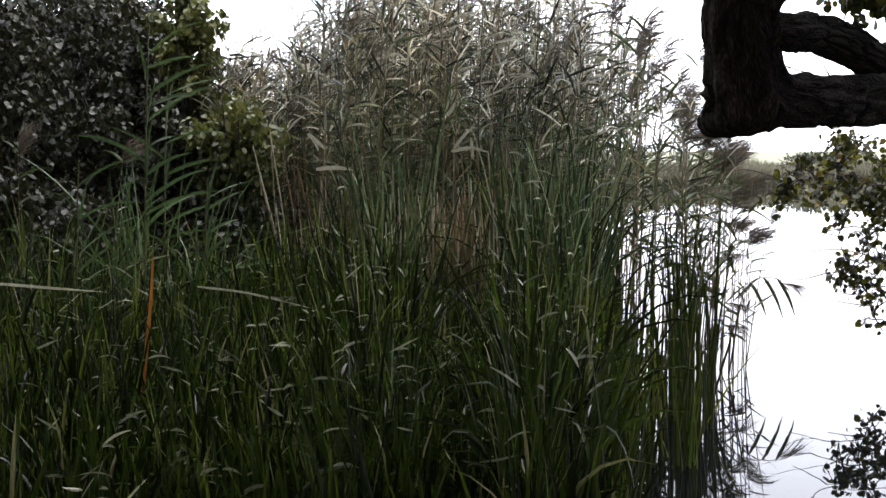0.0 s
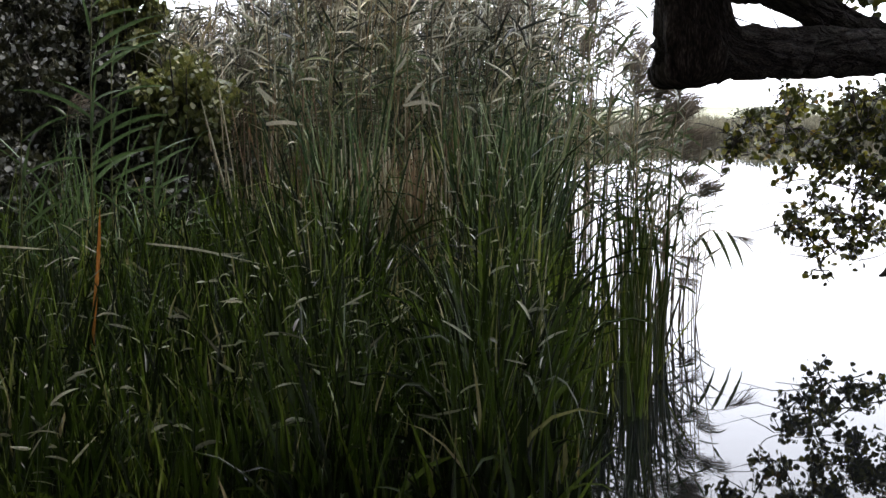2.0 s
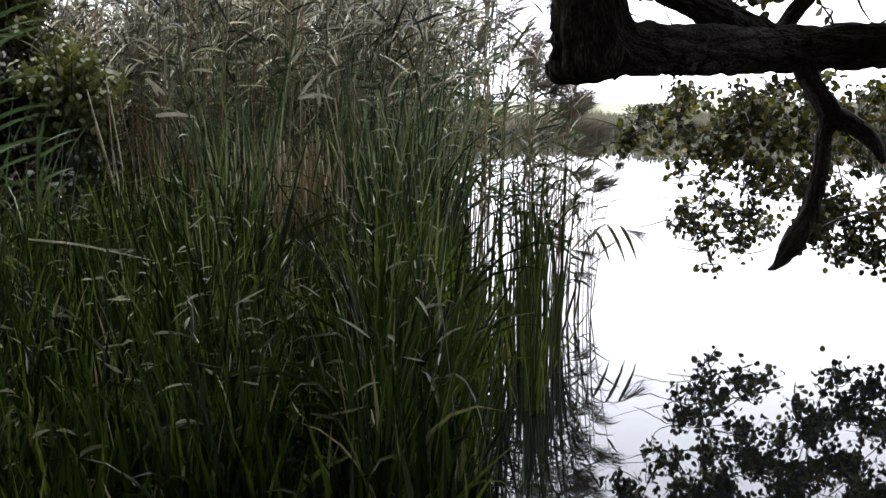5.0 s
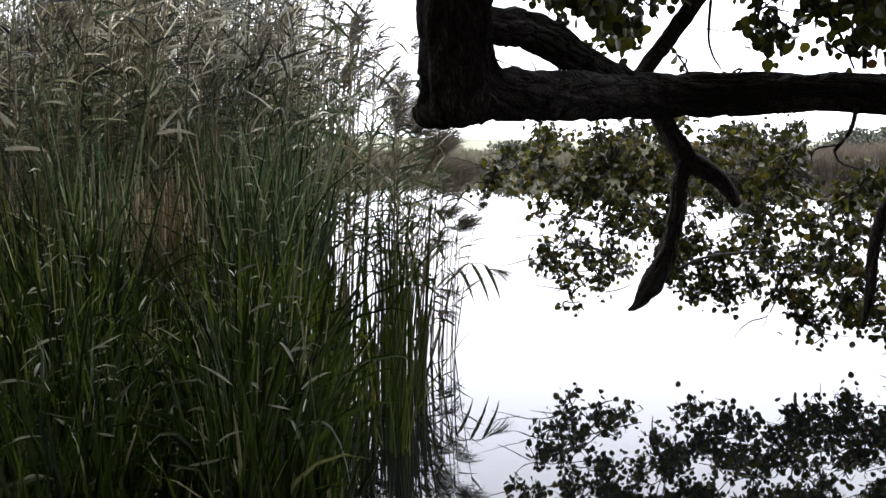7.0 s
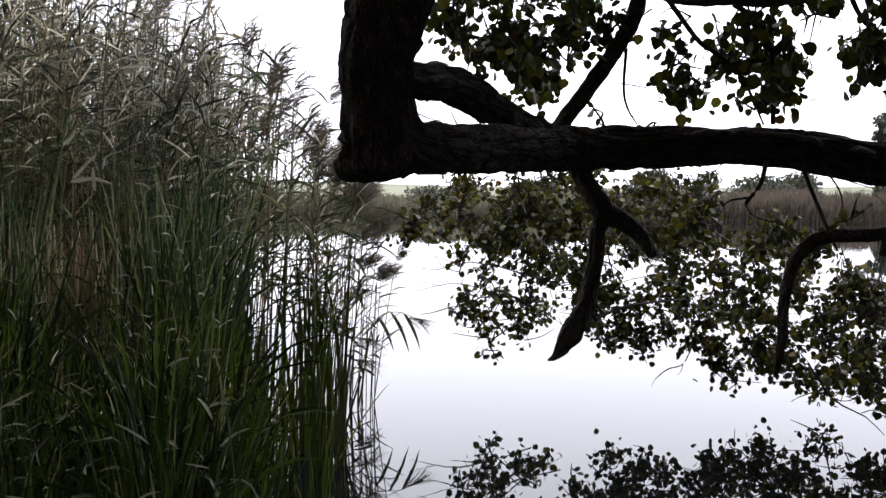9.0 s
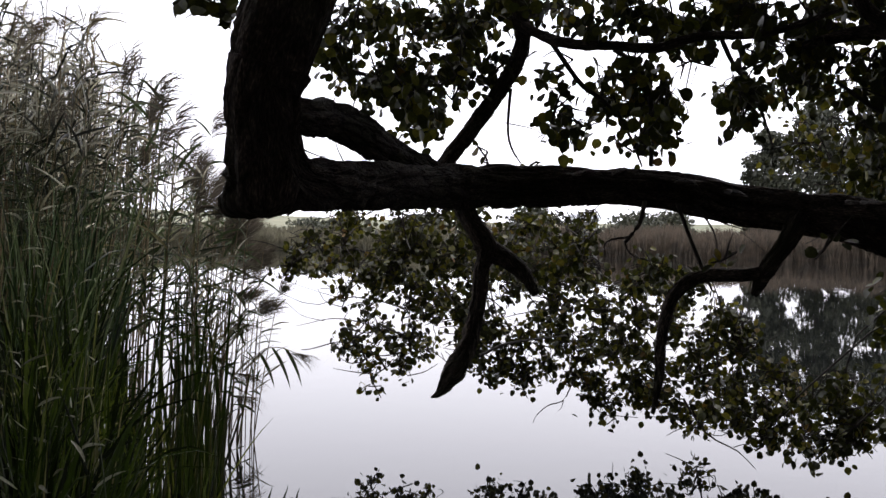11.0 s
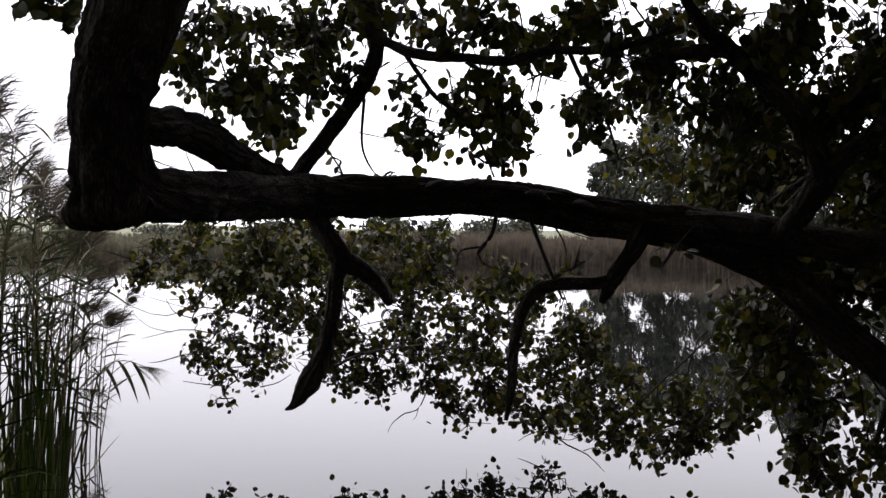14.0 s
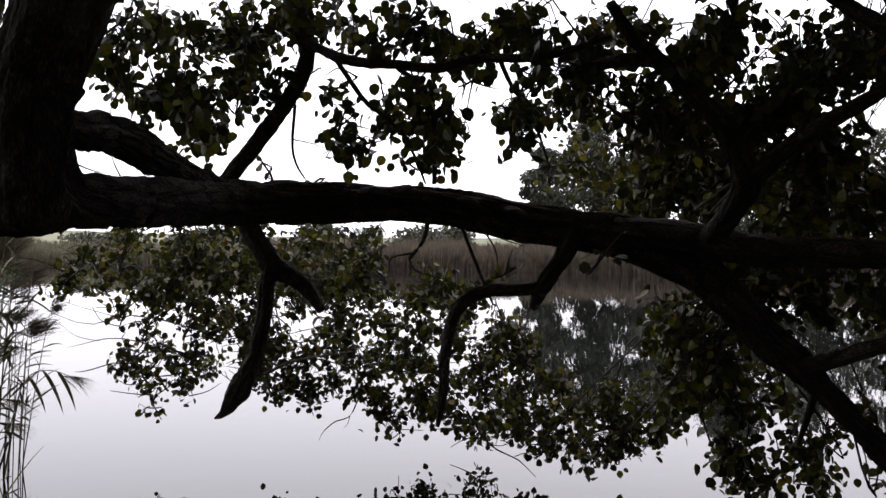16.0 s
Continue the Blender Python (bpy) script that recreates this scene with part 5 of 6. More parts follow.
def blades(base, height, spread, over, width, fold=0.3):
    """Grass-like blades; a share of them (over) bends right down."""
    n = len(base)
    bent = RNG.random(n) < over
    heading = RNG.uniform(0, 2 * np.pi, n)
    lean = np.abs(RNG.normal(0, spread, n))
    bend = np.where(bent, RNG.uniform(1.3, 2.4, n), RNG.uniform(0.05, 0.45, n))
    path = arcs(base, height, heading, lean, bend, 8, 2.2)
    prof = np.array([0.8, 1.0, 1.0, 1.0, 0.95, 0.85, 0.65, 0.4, 0.02])
    return ribbons(path, prof[None] * (width * RNG.uniform(0.6, 1.15, n))[:, None], fold)


def clumped(count, per, bearing, dist, size):
    """Bases in clumps: count clumps of per blades within a range of bearings and distances."""
    b, d = RNG.uniform(*bearing, count), RNG.uniform(dist[0] ** 1.5, dist[1] ** 1.5, count) ** (1 / 1.5)
    c = np.repeat(polar(b, d), per, 0)
    c[:, :2] += RNG.normal(0, size, (len(c), 2))
    return c


def sedge_height(p):
    """Tips rise towards the reeds; a dip lets the reed stems show."""
    d = np.hypot(p[:, 0], p[:, 1])
    b = np.degrees(np.arctan2(p[:, 0], p[:, 1]))
    dip = np.interp(b, [-27, -15, -11, -8, -5, -3, -0.3, 2.2, 4, 8.6], [0.72, 0.72, 0.74, 0.76, 0.95, 0.95, 0.74, 0.72, 1.0, 1.05])
    return np.interp(d, [2.2, 3.0, 4.5, 6.5], [0.5, 0.7, 1.02, 1.38]) * dip


base = clumped(1250, 13, (-27, 7.1), (2.5, 6.6), 0.08)
tall = sedge_height(base) * np.repeat(RNG.uniform(0.6, 1.12, 1250), 13) * RNG.uniform(0.5, 1.08, len(base))
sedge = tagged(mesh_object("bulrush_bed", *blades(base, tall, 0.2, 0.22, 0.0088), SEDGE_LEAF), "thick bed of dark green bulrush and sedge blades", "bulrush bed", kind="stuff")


def near_blades():
    """Single blades along the front of the bed."""
    b = clumped(30, 9, (-22, 8.0), (2.6, 3.4), 0.1)
    h = sedge_height(b) * RNG.uniform(0.7, 1.25, len(b))
    for k in range(len(b)):
        v, f = blades(np.zeros((1, 3)), h[k:k + 1], 0.25, 0.25, 0.0105)
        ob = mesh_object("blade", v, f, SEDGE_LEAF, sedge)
        ob.location = b[k]


near_blades()


def dry_glint_pieces(count, bearing, dist):
    """Withered, curled pieces of blade caught level among the standing ones; their pale colour doubles as glints."""
    b, d = RNG.uniform(*bearing, count), RNG.uniform(*dist, count)
    p = polar(b, d)
    p[:, 2] = sedge_height(p) * RNG.uniform(0.3, 0.98, count)
    line = arcs(p, RNG.uniform(0.025, 0.12, count), RNG.uniform(0, 6.28, count), RNG.uniform(0.7, 1.5, count), RNG.uniform(-0.2, 1.2, count), 6, 1.0)
    v, f = ribbons(line, np.array([[0.3, 0.8, 1.0, 1.0, 0.8, 0.5, 0.05]]) * RNG.uniform(0.002, 0.0055, (count, 1)), 0.35)
    tagged(mesh_object("dry_glint_litter", v, f, DRY_GLINT), "pale withered pieces of blade in the bulrushes, doubling as painted glints", "dry blades", kind="stuff")


dry_glint_pieces(1000, (-22, 8.3), (2.7, 6.0))
base = np.concatenate([clumped(16, 10, (-4.0, -0.9), (5.2, 7.0), 0.08), clumped(36, 10, (2.0, 7.5), (5.2, 7.0), 0.08)])
tagged(mesh_object("blue_bulrush", *blades(base, np.repeat(RNG.uniform(0.95, 1.3, 52), 10) * RNG.uniform(0.75, 1.42, len(base)), 0.13, 0.12, 0.009), BLUE_BLADE), "tall blue-green bulrush blades in front of the reeds", "bulrush", kind="stuff")


base = np.concatenate([clumped(30, 9, (7.2, 9.6), (3.3, 5.4), 0.07), clumped(9, 8, (9.6, 13.2), (4.2, 5.6), 0.06)])
base[:, 2] = -0.12
low = np.interp(np.hypot(base[:, 0], base[:, 1]), [3.4, 5.6], [0.3, 0.68]) * RNG.uniform(0.55, 1.2, len(base)) + 0.12
tagged(mesh_object("shallows_sedge", *blades(base, low, 0.16, 0.12, 0.0065), FRESH_BLADE), "low yellow-green sedge growing out of the shallows", "sedge", kind="stuff")


def blade_clump(name, spot, count, height, spread, over, width, mat, label, group):
    """One tuft: its blades spring from one foot."""
    top = tagged(empty(name, spot), label, "bulrush", group=group)
    for k in range(count):
        foot = np.array([[RNG.normal(0, 0.05), RNG.normal(0, 0.05), 0.0]])
        mesh_object("blade", *blades(foot, np.array([RNG.uniform(*height)]), spread, over, width), mat, top)
    return top


for spot in np.concatenate([clumped(4, 1, (8.0, 10.0), (5.0, 6.4), 0.0), clumped(9, 1, (11.2, 14.0), (5.0, 6.4), 0.0)]):
    d = math.hypot(spot[0], spot[1])
    blade_clump("sedge_clump", (spot[0], spot[1], -0.2), 7, (0.55 * d / 5.0, 1.15 * d / 5.0), 0.06, 0.06, 0.009, SEDGE_LEAF, "green sedge tuft standing in shallow lake water", "sedge tufts in the water")
for spot in clumped(7, 1, (-20, -12), (5.4, 6.6), 0.0):
    blade_clump("bulrush_clump", tuple(spot), 12, (0.85, 1.55), 0.2, 0.5, 0.0085, BLUE_BLADE, "clump of long arching blue-green blades by the shrub", "bulrush clumps by the shrub")


def broad_reed(bearing, dist, height, leaves, seed, mat, turned=80):
    """A stout reed with long leaves that leave the stem one over another and arch to one side."""
    rng = np.random.default_rng(seed)
    x, y = math.sin(radians(bearing)) * dist, math.cos(radians(bearing)) * dist
    z = terrain(x, y)
    top = tagged(empty("broad_reed", (x, y, z)), "stout reed with long arching blue-green leaves by the shrub", "reed", group="broad-leaved reeds by the shrub")
    line = arcs(np.zeros((1, 3)), np.array([height - z]), np.array([radians(turned)]), np.array([0.02]), np.array([0.06]), 8, 2)
    mesh_object("stem", *tubes(line, np.linspace(0.007, 0.003, 9)[None], 6), WET_STALK, top)
    for k in range(leaves):
        f = (0.5 + 0.46 * k / leaves) * 8
        i = min(int(f), 7)
        root = line[:, i] * (1 - f + i) + line[:, i + 1] * (f - i)
        upright = k % 4 == 3
        way = np.array([radians(turned) + rng.normal(0, 0.45) + (math.pi if k % 6 == 5 else 0)])
        p = arcs(root, np.array([rng.uniform(0.24, 0.42)]), way, np.array([0.12 if upright else rng.uniform(0.7, 1.25)]), np.array([0.25 if upright else rng.uniform(0.35, 0.9)]), 9, 1.2)
        w = np.array([[0.5, 0.85, 1.0, 1.0, 0.95, 0.85, 0.7, 0.5, 0.28, 0.02]]) * rng.uniform(0.007, 0.011)
        mesh_object("leaf", *ribbons(p, w, 0.3), mat, top)


broad_reed(-16.0, 5.5, 1.95, 14, 41, BLUE_BLADE)
broad_reed(-15.0, 5.9, 1.8, 10, 42, BLUE_BLADE)
broad_reed(-19.4, 5.4, 1.3, 7, 43, BLUE_BLADE)
broad_reed(-13.0, 5.6, 1.2, 10, 45, BLUE_BLADE)


# single reeds at the edge of the open water
def reed_plant(name, height, seed):
    rng = np.random.default_rng(seed)
    top = tagged(empty(name, (0, 0, 0)), "slender common reed with drooping leaves, standing in water", "reed", group="reeds at the open water")
    head = np.array([WIND + rng.normal(0, 0.5)])
    line = arcs(np.zeros((1, 3)), np.array([height]), head, np.array([0.03]), np.array([rng.uniform(0.0, 0.1)]), 8, 2)
    mesh_object("stem", *tubes(line, np.linspace(0.0045, 0.0018, 9)[None], 5), REED_STEM, top)
    for k in range(7):
        f = (0.45 + 0.5 * k / 6) * 8
        i = min(int(f), 7)
        root = line[:, i] * (1 - f + i) + line[:, i + 1] * (f - i)
        way = np.array([WIND + rng.normal(0, 1.2) + (math.pi if k % 3 == 0 else 0)])
        p = arcs(root, np.array([rng.uniform(0.1, 0.23)]), way, np.array([rng.uniform(0.15, 1.3)]), np.array([rng.uniform(0.0, 1.0)]), 7, 1.2)
        w = np.array([[0.45, 0.9, 1.0, 0.95, 0.8, 0.6, 0.35, 0.02]]) * rng.uniform(0.005, 0.009)
        mesh_object("leaf", *ribbons(p, w, 0.3), REED_LEAF if k % 3 == 1 else REED_GREEN, top)
    n = 80
    p0 = np.repeat(line[:, -1], n, 0) - np.stack([np.zeros(n), np.zeros(n), rng.uniform(0, 0.12, n)], -1)
    fl = arcs(p0, rng.uniform(0.08, 0.2, n), WIND + rng.normal(0, 0.35, n), rng.uniform(0.6, 1.3, n), rng.uniform(0.2, 0.9, n), 4, 1.0)
    mesh_object("plume", *ribbons(fl, np.array([[0.6, 1.0, 1.1, 0.8, 0.1]]) * rng.uniform(0.0008, 0.0018, (n, 1)), 0.2), PLUME, top, "feathery purple-brown plume")
    return top


def reed_row():
    kinds = [reed_plant("common_reed", h, s) for h, s in ((1.75, 31), (1.6, 32), (1.9, 33))]
    rng = np.random.default_rng(5)
    first = [True] * 3
    for k in range(53):
        bearing = 8.8 + 6.0 * rng.random() ** 0.7
        d = rng.uniform(6.3, 7.6)
        if k >= 40:
            bearing = 14.3 + 1.6 * rng.random()
        elif k >= 38:
            bearing, d = (-18.3, -22.0)[k - 38], 6.3
        x, y = math.sin(radians(bearing)) * d, math.cos(radians(bearing)) * d
        want = (float(reed_height(bearing)) if k < 38 else 1.5 if k < 40 else 1.28 - 0.3 * (bearing - 14.3)) * rng.uniform(0.85, 1.05) + 0.3
        j = k % 3
        m = pose(x, y, -0.3, rng.normal(0, 2.5), rng.normal(0, 2.5), rng.uniform(-40, 40))
        s = want / (1.75, 1.6, 1.9)[j]
        ob = kinds[j] if first[j] else copy_thing(kinds[j], m)
        ob.matrix_basis = m @ Matrix.Diagonal((1, 1, s, 1))
        first[j] = False


reed_row()


def bent_reed(points, hanging, group="reeds bowed over the water"):
    """A reed stem bowed right over the water, its last leaves and the plume hanging from it."""
    top = tagged(empty("bent_reed", (0, 0, 0)), "reed bowed over the water with hanging leaves and plume", "reed", group=group)
    radii = np.linspace(0.004, 0.0022, len(points))
    line = smooth_line([(*p, r) for p, r in zip(points, radii)], 14)
    mesh_object("stem", *tubes(line[None, :, :3], line[None, :, 3], 5), REED_STEM, top)
    for f, ln in hanging:
        p = arcs(line[f:f + 1, :3], np.array([ln]), np.array([WIND]), np.array([2.45]), np.array([0.45]), 7, 0.7)
        w = np.array([[0.4, 0.9, 1.0, 0.95, 0.8, 0.6, 0.35, 0.02]]) * 0.011
        mesh_object("leaf", *ribbons(p, w, 0.3, np.pi / 2), REED_GREEN, top)
    n = 90
    p0 = np.repeat(line[-1:, :3], n, 0) - RNG.uniform(-0.3, 1, (n, 1)) * np.array([[0.09, 0.0, -0.012]])
    fl = arcs(p0, RNG.uniform(0.07, 0.19, n), WIND + RNG.normal(0, 0.25, n), RNG.uniform(1.6, 2.35, n), RNG.uniform(0.2, 0.6, n), 4, 1.0)
    mesh_object("plume", *ribbons(fl, np.array([[0.6, 1.0, 1.1, 0.8, 0.1]]) * RNG.uniform(0.0005, 0.001, (n, 1)), 0.2), PLUME, top, "feathery brown plume")


bent_reed([(1.598, 6.358, -0.148), (1.730, 6.394, 0.221), (1.819, 6.409, 0.502), (1.940, 6.379, 0.557), (2.065, 6.336, 0.516)], ((7, 0.25), (9, 0.3), (11, 0.27)))
bent_reed([(1.637, 6.593, 0.017), (1.694, 6.650, 0.509), (1.741, 6.666, 0.830), (1.790, 6.656, 0.873)], ((11, 0.14),))
bent_reed([(1.576, 6.492, -0.032), (1.642, 6.544, 0.380), (1.706, 6.559, 0.653), (1.768, 6.545, 0.688)], ((10, 0.16),))
bent_reed([(1.568, 6.380, -0.081), (1.645, 6.411, 0.187), (1.708, 6.423, 0.371), (1.768, 6.409, 0.392)], ())
bent_reed([(1.550, 6.378, -0.114), (1.631, 6.397, 0.086), (1.704, 6.404, 0.241), (1.758, 6.393, 0.262)], ((9, 0.1),))


def single_blade(name, points, half, mat, label, category="blade"):
    line = smooth_line([(*p, half) for p in points], 12)
    w = half * np.array([0.7, 0.9, 1, 1, 1, 1, 0.95, 0.9, 0.8, 0.6, 0.4, 0.05])
    return tagged(mesh_object(name, *ribbons(line[None, :, :3], w[None], 0.3, np.pi / 2), mat), label, category)


single_blade("dead_blade", [(-1.160, 3.901, 0.174), (-1.142, 3.977, 0.504), (-1.124, 4.016, 0.738), (-1.114, 4.034, 0.920)], 0.008, DEAD_BLADE, "dead orange bulrush blade standing among green ones")
single_blade("fallen_stalk", [(-1.821, 4.100, 0.801), (-1.631, 4.175, 0.773), (-1.368, 4.263, 0.738)], 0.006, STRAW, "pale dry stalk lying across the blades", "stalk")
single_blade("fallen_stalk", [(-1.068, 4.547, 0.728), (-0.856, 4.586, 0.692), (-0.567, 4.621, 0.614)], 0.005, STRAW, "pale dry stalk lying across the blades", "stalk")
PALE = "pale dry reed leaf held out level"
single_blade("pale_reed_leaf", [(-0.689, 5.750, 1.234), (-0.584, 5.762, 1.241), (-0.490, 5.771, 1.226)], 0.011, STRAW, PALE, "leaf")
single_blade("pale_reed_leaf", [(-0.730, 5.741, 1.423), (-0.686, 5.747, 1.386), (-0.633, 5.755, 1.336)], 0.012, STRAW, PALE, "leaf")
single_blade("pale_reed_leaf", [(0.058, 5.789, 1.340), (0.111, 5.786, 1.406), (0.172, 5.782, 1.465)], 0.009, STRAW, PALE, "leaf")
single_blade("pale_reed_leaf", [(0.158, 5.787, 1.277), (0.152, 5.786, 1.338), (0.147, 5.785, 1.399)], 0.009, STRAW, PALE, "leaf")
single_blade("pale_reed_leaf", [(0.042, 5.789, 1.321), (0.149, 5.787, 1.338), (0.244, 5.783, 1.313)], 0.01, STRAW, PALE, "leaf")
single_blade("pale_reed_leaf", [(0.015, 5.782, 1.514), (0.045, 5.780, 1.543), (0.064, 5.777, 1.588)], 0.009, STRAW, PALE, "leaf")
single_blade("bleached_stalk", [(-0.235, 5.765, 0.706), (-0.239, 5.780, 0.921), (-0.248, 5.785, 1.151)], 0.008, STRAW, "bleached reed stalk standing among green blades", "stalk")
single_blade("bleached_stalk", [(-0.205, 5.766, 0.706), (-0.209, 5.779, 0.889), (-0.218, 5.786, 1.090)], 0.008, STRAW, "bleached reed stalk standing among green blades", "stalk")

# ---------------------------------------------------------------- shrubs on the bank
def shrub(name, centre, size, leaves, mat, label, leaf=0.05):
    cx, cy, cz = centre
    foot = terrain(cx, cy)
    top = tagged(empty(name, (cx, cy, foot)), label, "shrub")
    rng = RNG
    stems = []
    for k in range(10):
        a = 2 * math.pi * k / 10 + rng.uniform(-0.2, 0.2)
        tip = np.array([math.cos(a) * size[0] * rng.uniform(0.3, 0.85), math.sin(a) * size[1] * rng.uniform(0.3, 0.85), cz - foot + size[2] * rng.uniform(-0.4, 0.8)])
        stems.append(smooth_line([(rng.normal(0, 0.08), rng.normal(0, 0.08), -0.05, 0.022), (*(tip * [0.4, 0.4, 0.55]), 0.014), (*tip, 0.004)], 9))
    for line in stems:
        mesh_object("stem", *tubes(line[None, :, :3], line[None, :, 3], 6), TWIG, top)
    lumps = 40
    u = rng.normal(0, 1, (lumps, 3))
    u /= np.linalg.norm(u, axis=1, keepdims=True)
    heart = u * rng.uniform(0.25, 0.85, (lumps, 1)) * np.array(size) + [0, 0, cz - foot]
    who = rng.integers(0, lumps, leaves)
    v = rng.normal(0, 1, (leaves, 3))
    v /= np.linalg.norm(v, axis=1, keepdims=True)
    p = heart[who] + v * rng.uniform(0.3, 1, (leaves, 1)) ** 0.5 * min(size) * rng.uniform(0.28, 0.42, lumps)[who][:, None]
    p = p[p[:, 2] > 0.03]
    mesh_object("crown", *scatter_leaves(p, leaf, leaf * 0.7, 0.7, 3), mat, top)
    return top


shrub("shrub", (-3.5, 8.4, 1.9), (1.75, 1.3, 1.9), 48000, BUSH_LEAF, "dense dark-leaved shrub on the lake bank", 0.05)
shrub("shrub", (-4.6, 10.8, 2.2), (2.2, 1.3, 2.3), 30000, BUSH_LEAF, "tall dark shrub further back on the bank", 0.07)
shrub("shrub", (-2.75, 9.3, 2.0), (0.95, 0.7, 1.7), 20000, BUSH_LEAF, "dark shrub filling the bank behind the reeds", 0.055)
shrub("shrub", (-1.99, 8.47, 2.2), (0.3, 0.34, 0.85), 4200, BRIGHT_LEAF, "yellow-green shrub behind the dark one", 0.06)
shrub("shrub", (-1.5, 7.75, 1.4), (0.4, 0.36, 0.46), 3600, BRIGHT_LEAF, "low yellow-green shrub against the reeds", 0.055)
shrub("shrub", (-1.3, 7.4, 0.55), (0.6, 0.45, 0.6), 4500, BUSH_LEAF, "low dark shrub at the foot of the reeds", 0.055)
shrub("shrub", (-2.15, 7.9, 1.1), (0.85, 0.5, 1.2), 15000, BUSH_LEAF, "dark shrub between the bank and the reeds", 0.055)
shrub("shrub", (-2.8, 7.0, 0.75), (1.15, 0.5, 0.85), 14000, BUSH_LEAF, "bramble tangle among the bulrushes", 0.055)

shrub("shrub", (-2.4, 9.2, 1.2), (1.0, 0.5, 1.2), 16000, BUSH_LEAF, "dark undergrowth closing the bank below the shrubs", 0.055)

# ---------------------------------------------------------------- the far bank
def far_reeds(name, n, bearing, low, high, mat, label):
    b, d = RNG.uniform(*bearing, n), 88.3 + RNG.uniform(0, 7, n)
    p = polar(b, d)
    p[:, 2] = [max(terrain(x, y) - 0.2, -0.2) for x, y in p[:, :2]]
    swell = 0.97 + 0.14 * np.sin(b * 1.9) * np.sin(b * 0.7)
    path = arcs(p, RNG.uniform(low, high, n) * swell, RNG.uniform(0, 6.28, n), np.abs(RNG.normal(0, 0.16, n)), RNG.uniform(0, 0.9, n), 3, 2)
    v, f = ribbons(path, np.array([[0.8, 1, 0.9, 0.1]]) * RNG.uniform(0.02, 0.06, (n, 1)), 0.2)
    return tagged(mesh_object(name, v, f, mat), label, "reed bed", kind="stuff")


far_reeds("far_reed_bed", 34000, (27.7, 67), 1.1, 2.5, FAR_REED, "brown autumn reed bed along the far shore")
far_reeds("far_sedge_bank", 24000, (2, 28.7), 0.9, 1.9, FAR_SEDGE, "grey-olive sedge fringe along the far shore")


def far_tree(bearing, dist, height, wide, seed, label, mat=FAR_LEAF, count=1500, leaf=0.36):
    rng = np.random.default_rng(seed)
    x, y = math.sin(radians(bearing)) * dist, math.cos(radians(bearing)) * dist
    z = terrain(x, y)
    top = tagged(empty("far_tree", (x, y, z)), label, "tree")
    line = smooth_line([(0, 0, -0.2, height * 0.022), (wide * 0.05, 0, height * 0.4, height * 0.015), (0, 0, height * 0.85, height * 0.004)], 9)
    mesh_object("trunk", *tubes(line[None, :, :3], line[None, :, 3], 7), TWIG, top)
    lumps = 48
    hh = rng.uniform(0.06, 0.97, lumps)
    rad = wide * np.sin(np.pi * np.clip(hh * 0.82 + 0.12, 0, 1)) * rng.uniform(0.3, 0.95, lumps)
    a = rng.uniform(0, 6.28, lumps)
    heart = np.stack([np.cos(a) * rad, np.sin(a) * rad, hh * height], -1)
    who = rng.integers(0, lumps, count)
    v = rng.normal(0, 1, (count, 3))
    v /= np.linalg.norm(v, axis=1, keepdims=True)
    p = heart[who] + v * rng.uniform(0.4, 1, (count, 1)) * wide * np.array([[0.34, 0.34, 0.28]])
    mesh_object("crown", *scatter_leaves(p, leaf, leaf * 0.82, 0.7, 2), mat, top)
    return top


FAR = "grey-green tree on the far shore in autumn haze"
for bearing, dist, height, wide, seed in ((42.3, 100, 10.5, 2.6, 1), (44.6, 103, 13.6, 3.8, 2), (48.0, 99, 12.5, 4.4, 3), (52.0, 101, 14.0, 4.5, 4), (56.0, 98, 12.0, 4.2, 5), (60.0, 100, 13.0, 4.4, 6), (64.5, 99, 12.0, 4.4, 7)):
    far_tree(bearing, dist, height, wide, seed, FAR, count=15000, leaf=0.32)
for k, bearing in enumerate((19.0, 24.5, 30.5, 35.5, 37.5)):
    far_tree(bearing, 104 + 12 * (k % 3), (1.5 if k < 2 else 2.6) + 0.4 * (k % 3), 3.2 + 0.5 * (k % 2), 20 + k, "low hedge bush beyond the far reeds", count=3200)


def far_building(bearing, dist):
    x, y = math.sin(radians(bearing)) * dist, math.cos(radians(bearing)) * dist
    top = tagged(empty("far_building", (x, y, terrain(x, y))), "long low pale farm building across the lake", "building")
    top.rotation_euler[2] = -radians(bearing)
    bm = bmesh.new()
    bmesh.ops.create_cube(bm, size=1.0, matrix=Matrix.Translation((0, 0, 1.7)) @ Matrix.Diagonal((11, 6, 3.6, 1)))
    me = bpy.data.meshes.new("wall")
    bm.to_mesh(me)
    bm.free()
    me.materials.append(WALL_PAINT)
    new("wall", me).parent = top
    v = [(-5.8, -3.4, 3.4), (5.8, -3.4, 3.4), (5.8, 3.4, 3.4), (-5.8, 3.4, 3.4), (-5.8, 0, 4.9), (5.8, 0, 4.9)]
    mesh_object("roof", v, [(0, 1, 5, 4), (2, 3, 4, 5), (1, 2, 5), (3, 0, 4), (3, 2, 1, 0)], ROOF_SHEET, top, smooth=False)


far_building(33.0, 420)


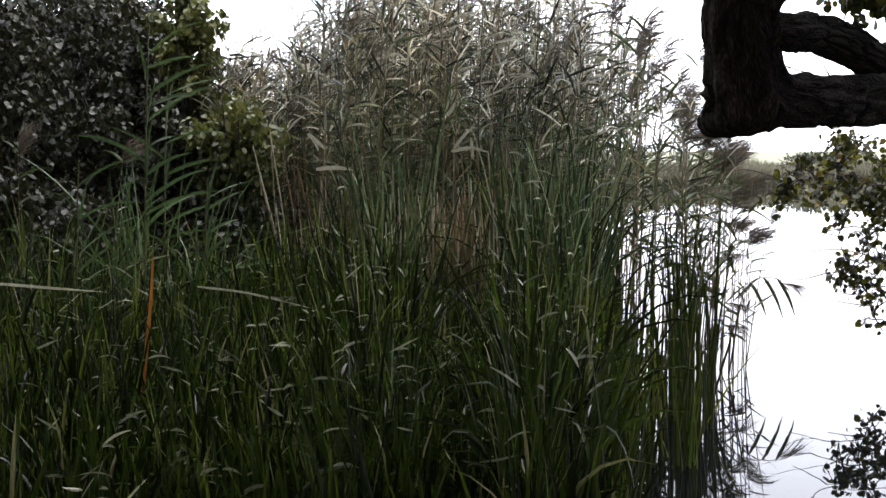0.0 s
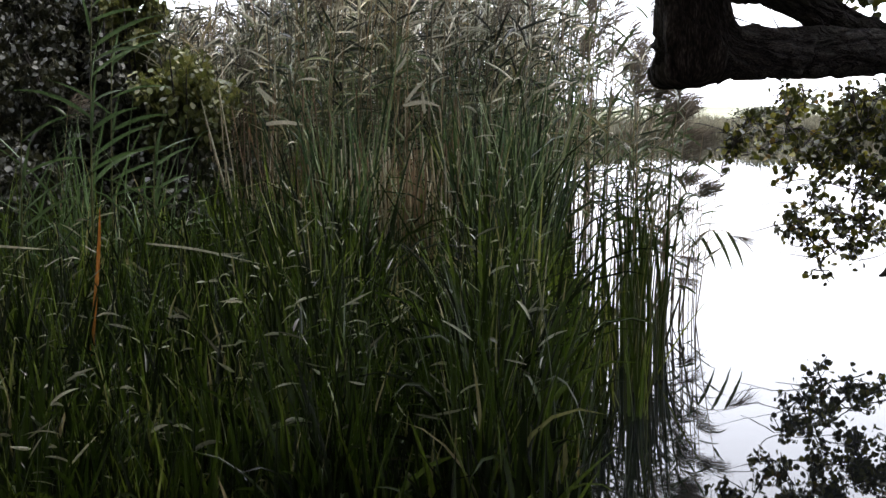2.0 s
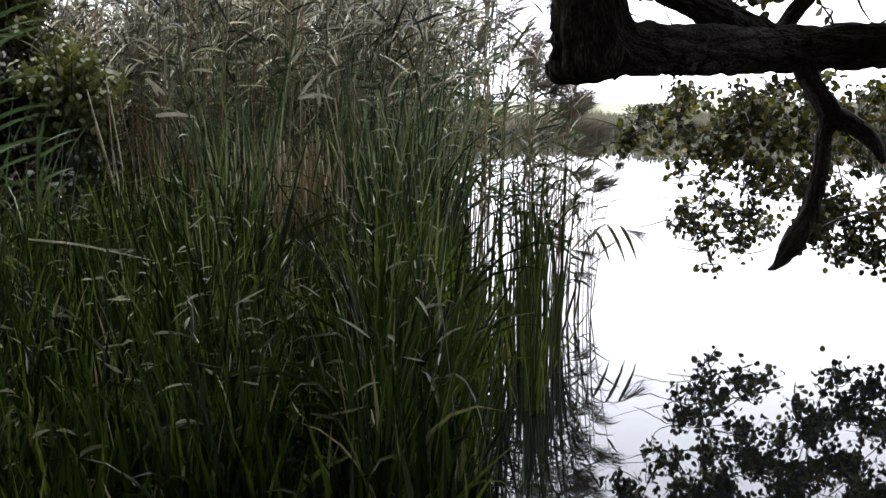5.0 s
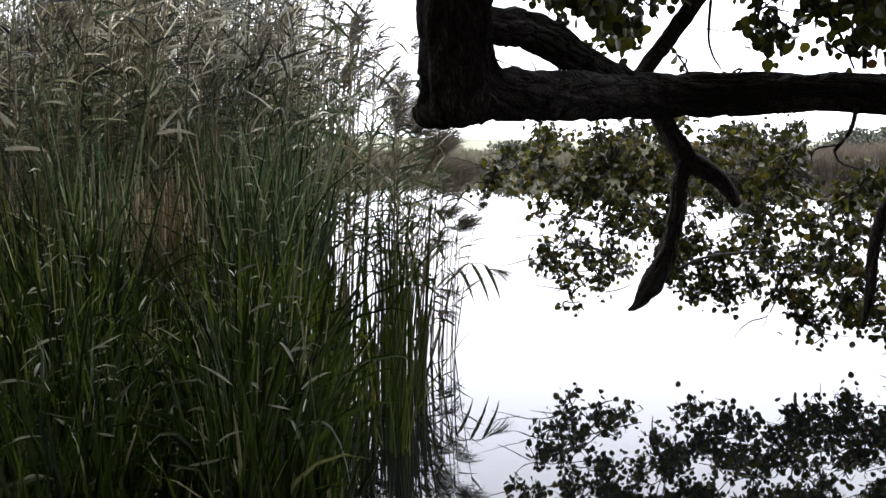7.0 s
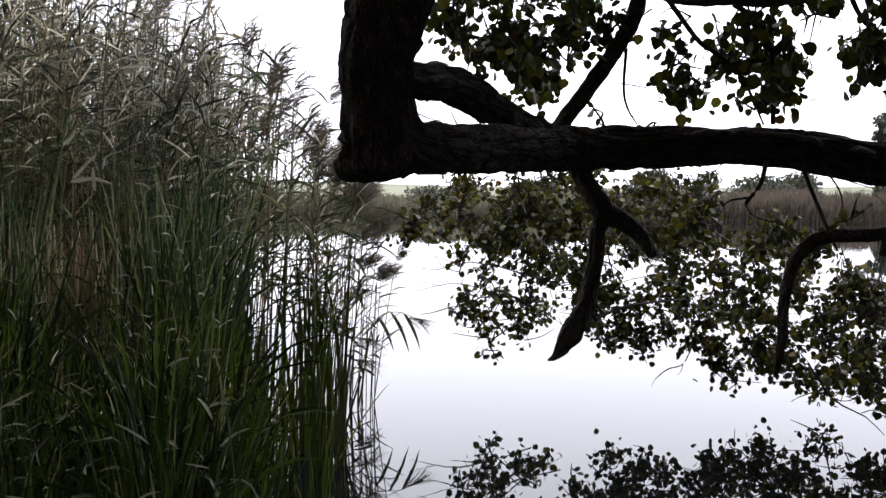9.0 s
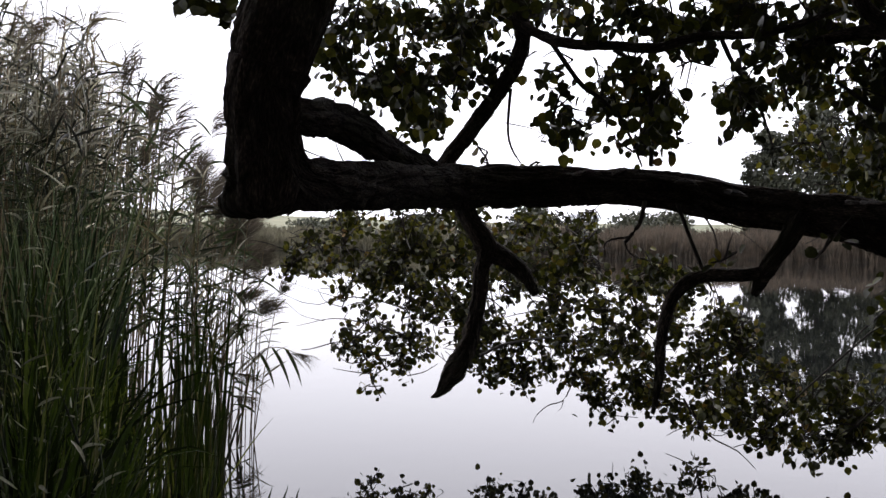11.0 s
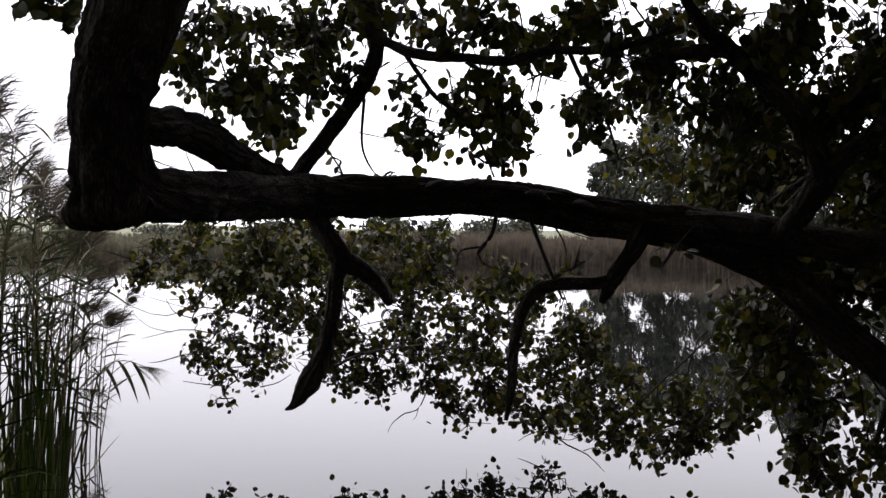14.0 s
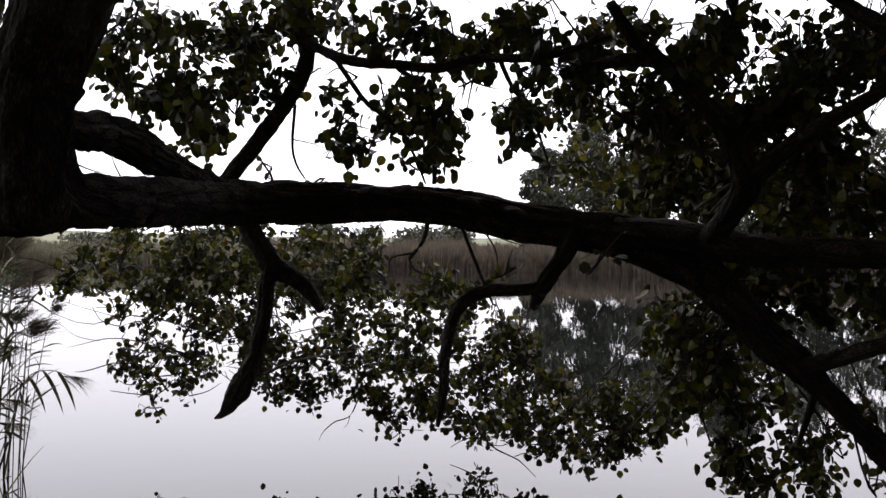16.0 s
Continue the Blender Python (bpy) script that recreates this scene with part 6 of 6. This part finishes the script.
# ---------------------------------------------------------------- unseen wood added behind the landing place for shade
def unseen_shade_wood():
    """Unseen trees, added to close the place behind and over the landing place and shade it."""
    top = tagged(empty("unseen_shade_wood", (0, -6, 0)), "unseen leafy wood added behind and overhead to shade the shore", "wood", kind="stuff")
    shift = np.array([0, 6, 0])
    n = 44000
    b, d = RNG.uniform(66, 322, n), RNG.uniform(6.5, 11, n)
    p = polar(b, d)
    p[:, 2] = 0.2 + 9.5 * RNG.random(n) ** 0.95
    mesh_object("undergrowth", *scatter_leaves(p + shift, 0.28, 0.25, 0.7, 2), BUSH_LEAF, top)
    n = 24000
    p = np.stack([RNG.uniform(-9, 8, n), RNG.uniform(-8, 5.4, n), RNG.uniform(3.6, 6.5, n)], -1)
    p = p[(p[:, 2] > 1.6 + 0.42 * np.hypot(p[:, 0], p[:, 1])) & ((p[:, 1] < 2.8) | (p[:, 0] > 0.5))]
    # r and w: extra leaves out of view that darken the right and left
    r = np.stack([RNG.uniform(1.2, 8, n), RNG.uniform(-3, 5.4, n), RNG.uniform(3.8, 6.5, n)], -1)
    r = r[r[:, 2] > 1.6 + 0.42 * np.hypot(r[:, 0], r[:, 1])]
    q = np.stack([RNG.uniform(-9, 8, n), RNG.uniform(-8, 2.0, n), RNG.uniform(4.5, 7, n)], -1)
    w = np.stack([RNG.uniform(-8, -0.9, 22000), RNG.uniform(0.6, 6.0, 22000), RNG.uniform(2.9, 6, 22000)], -1)
    w = w[w[:, 2] > 1.5 + 0.4 * np.hypot(w[:, 0], w[:, 1])]
    mesh_object("shade_canopy", *scatter_leaves(np.concatenate([p, q, r, w]) + shift, 0.24, 0.21, 0.5, 2), ALDER_LEAF, top)
    for k, bearing in enumerate((75, 100, 126, 150, 178, 205, 232, 258, 284)):
        foot = polar(np.array([float(bearing)]), np.array([7.5 + 0.5 * (k % 3)]))[0]
        crown = foot * 0.35 + np.array([0, 0, 5.6])
        line = smooth_line([(*(foot + shift), 0.2), (*(foot * 0.93 + shift + [0, 0, 2.6]), 0.15), (*(crown + shift), 0.07)], 14)
        mesh_object("trunk", *tubes(line[None, :, :3], line[None, :, 3], 10), TWIG, top)


unseen_shade_wood()
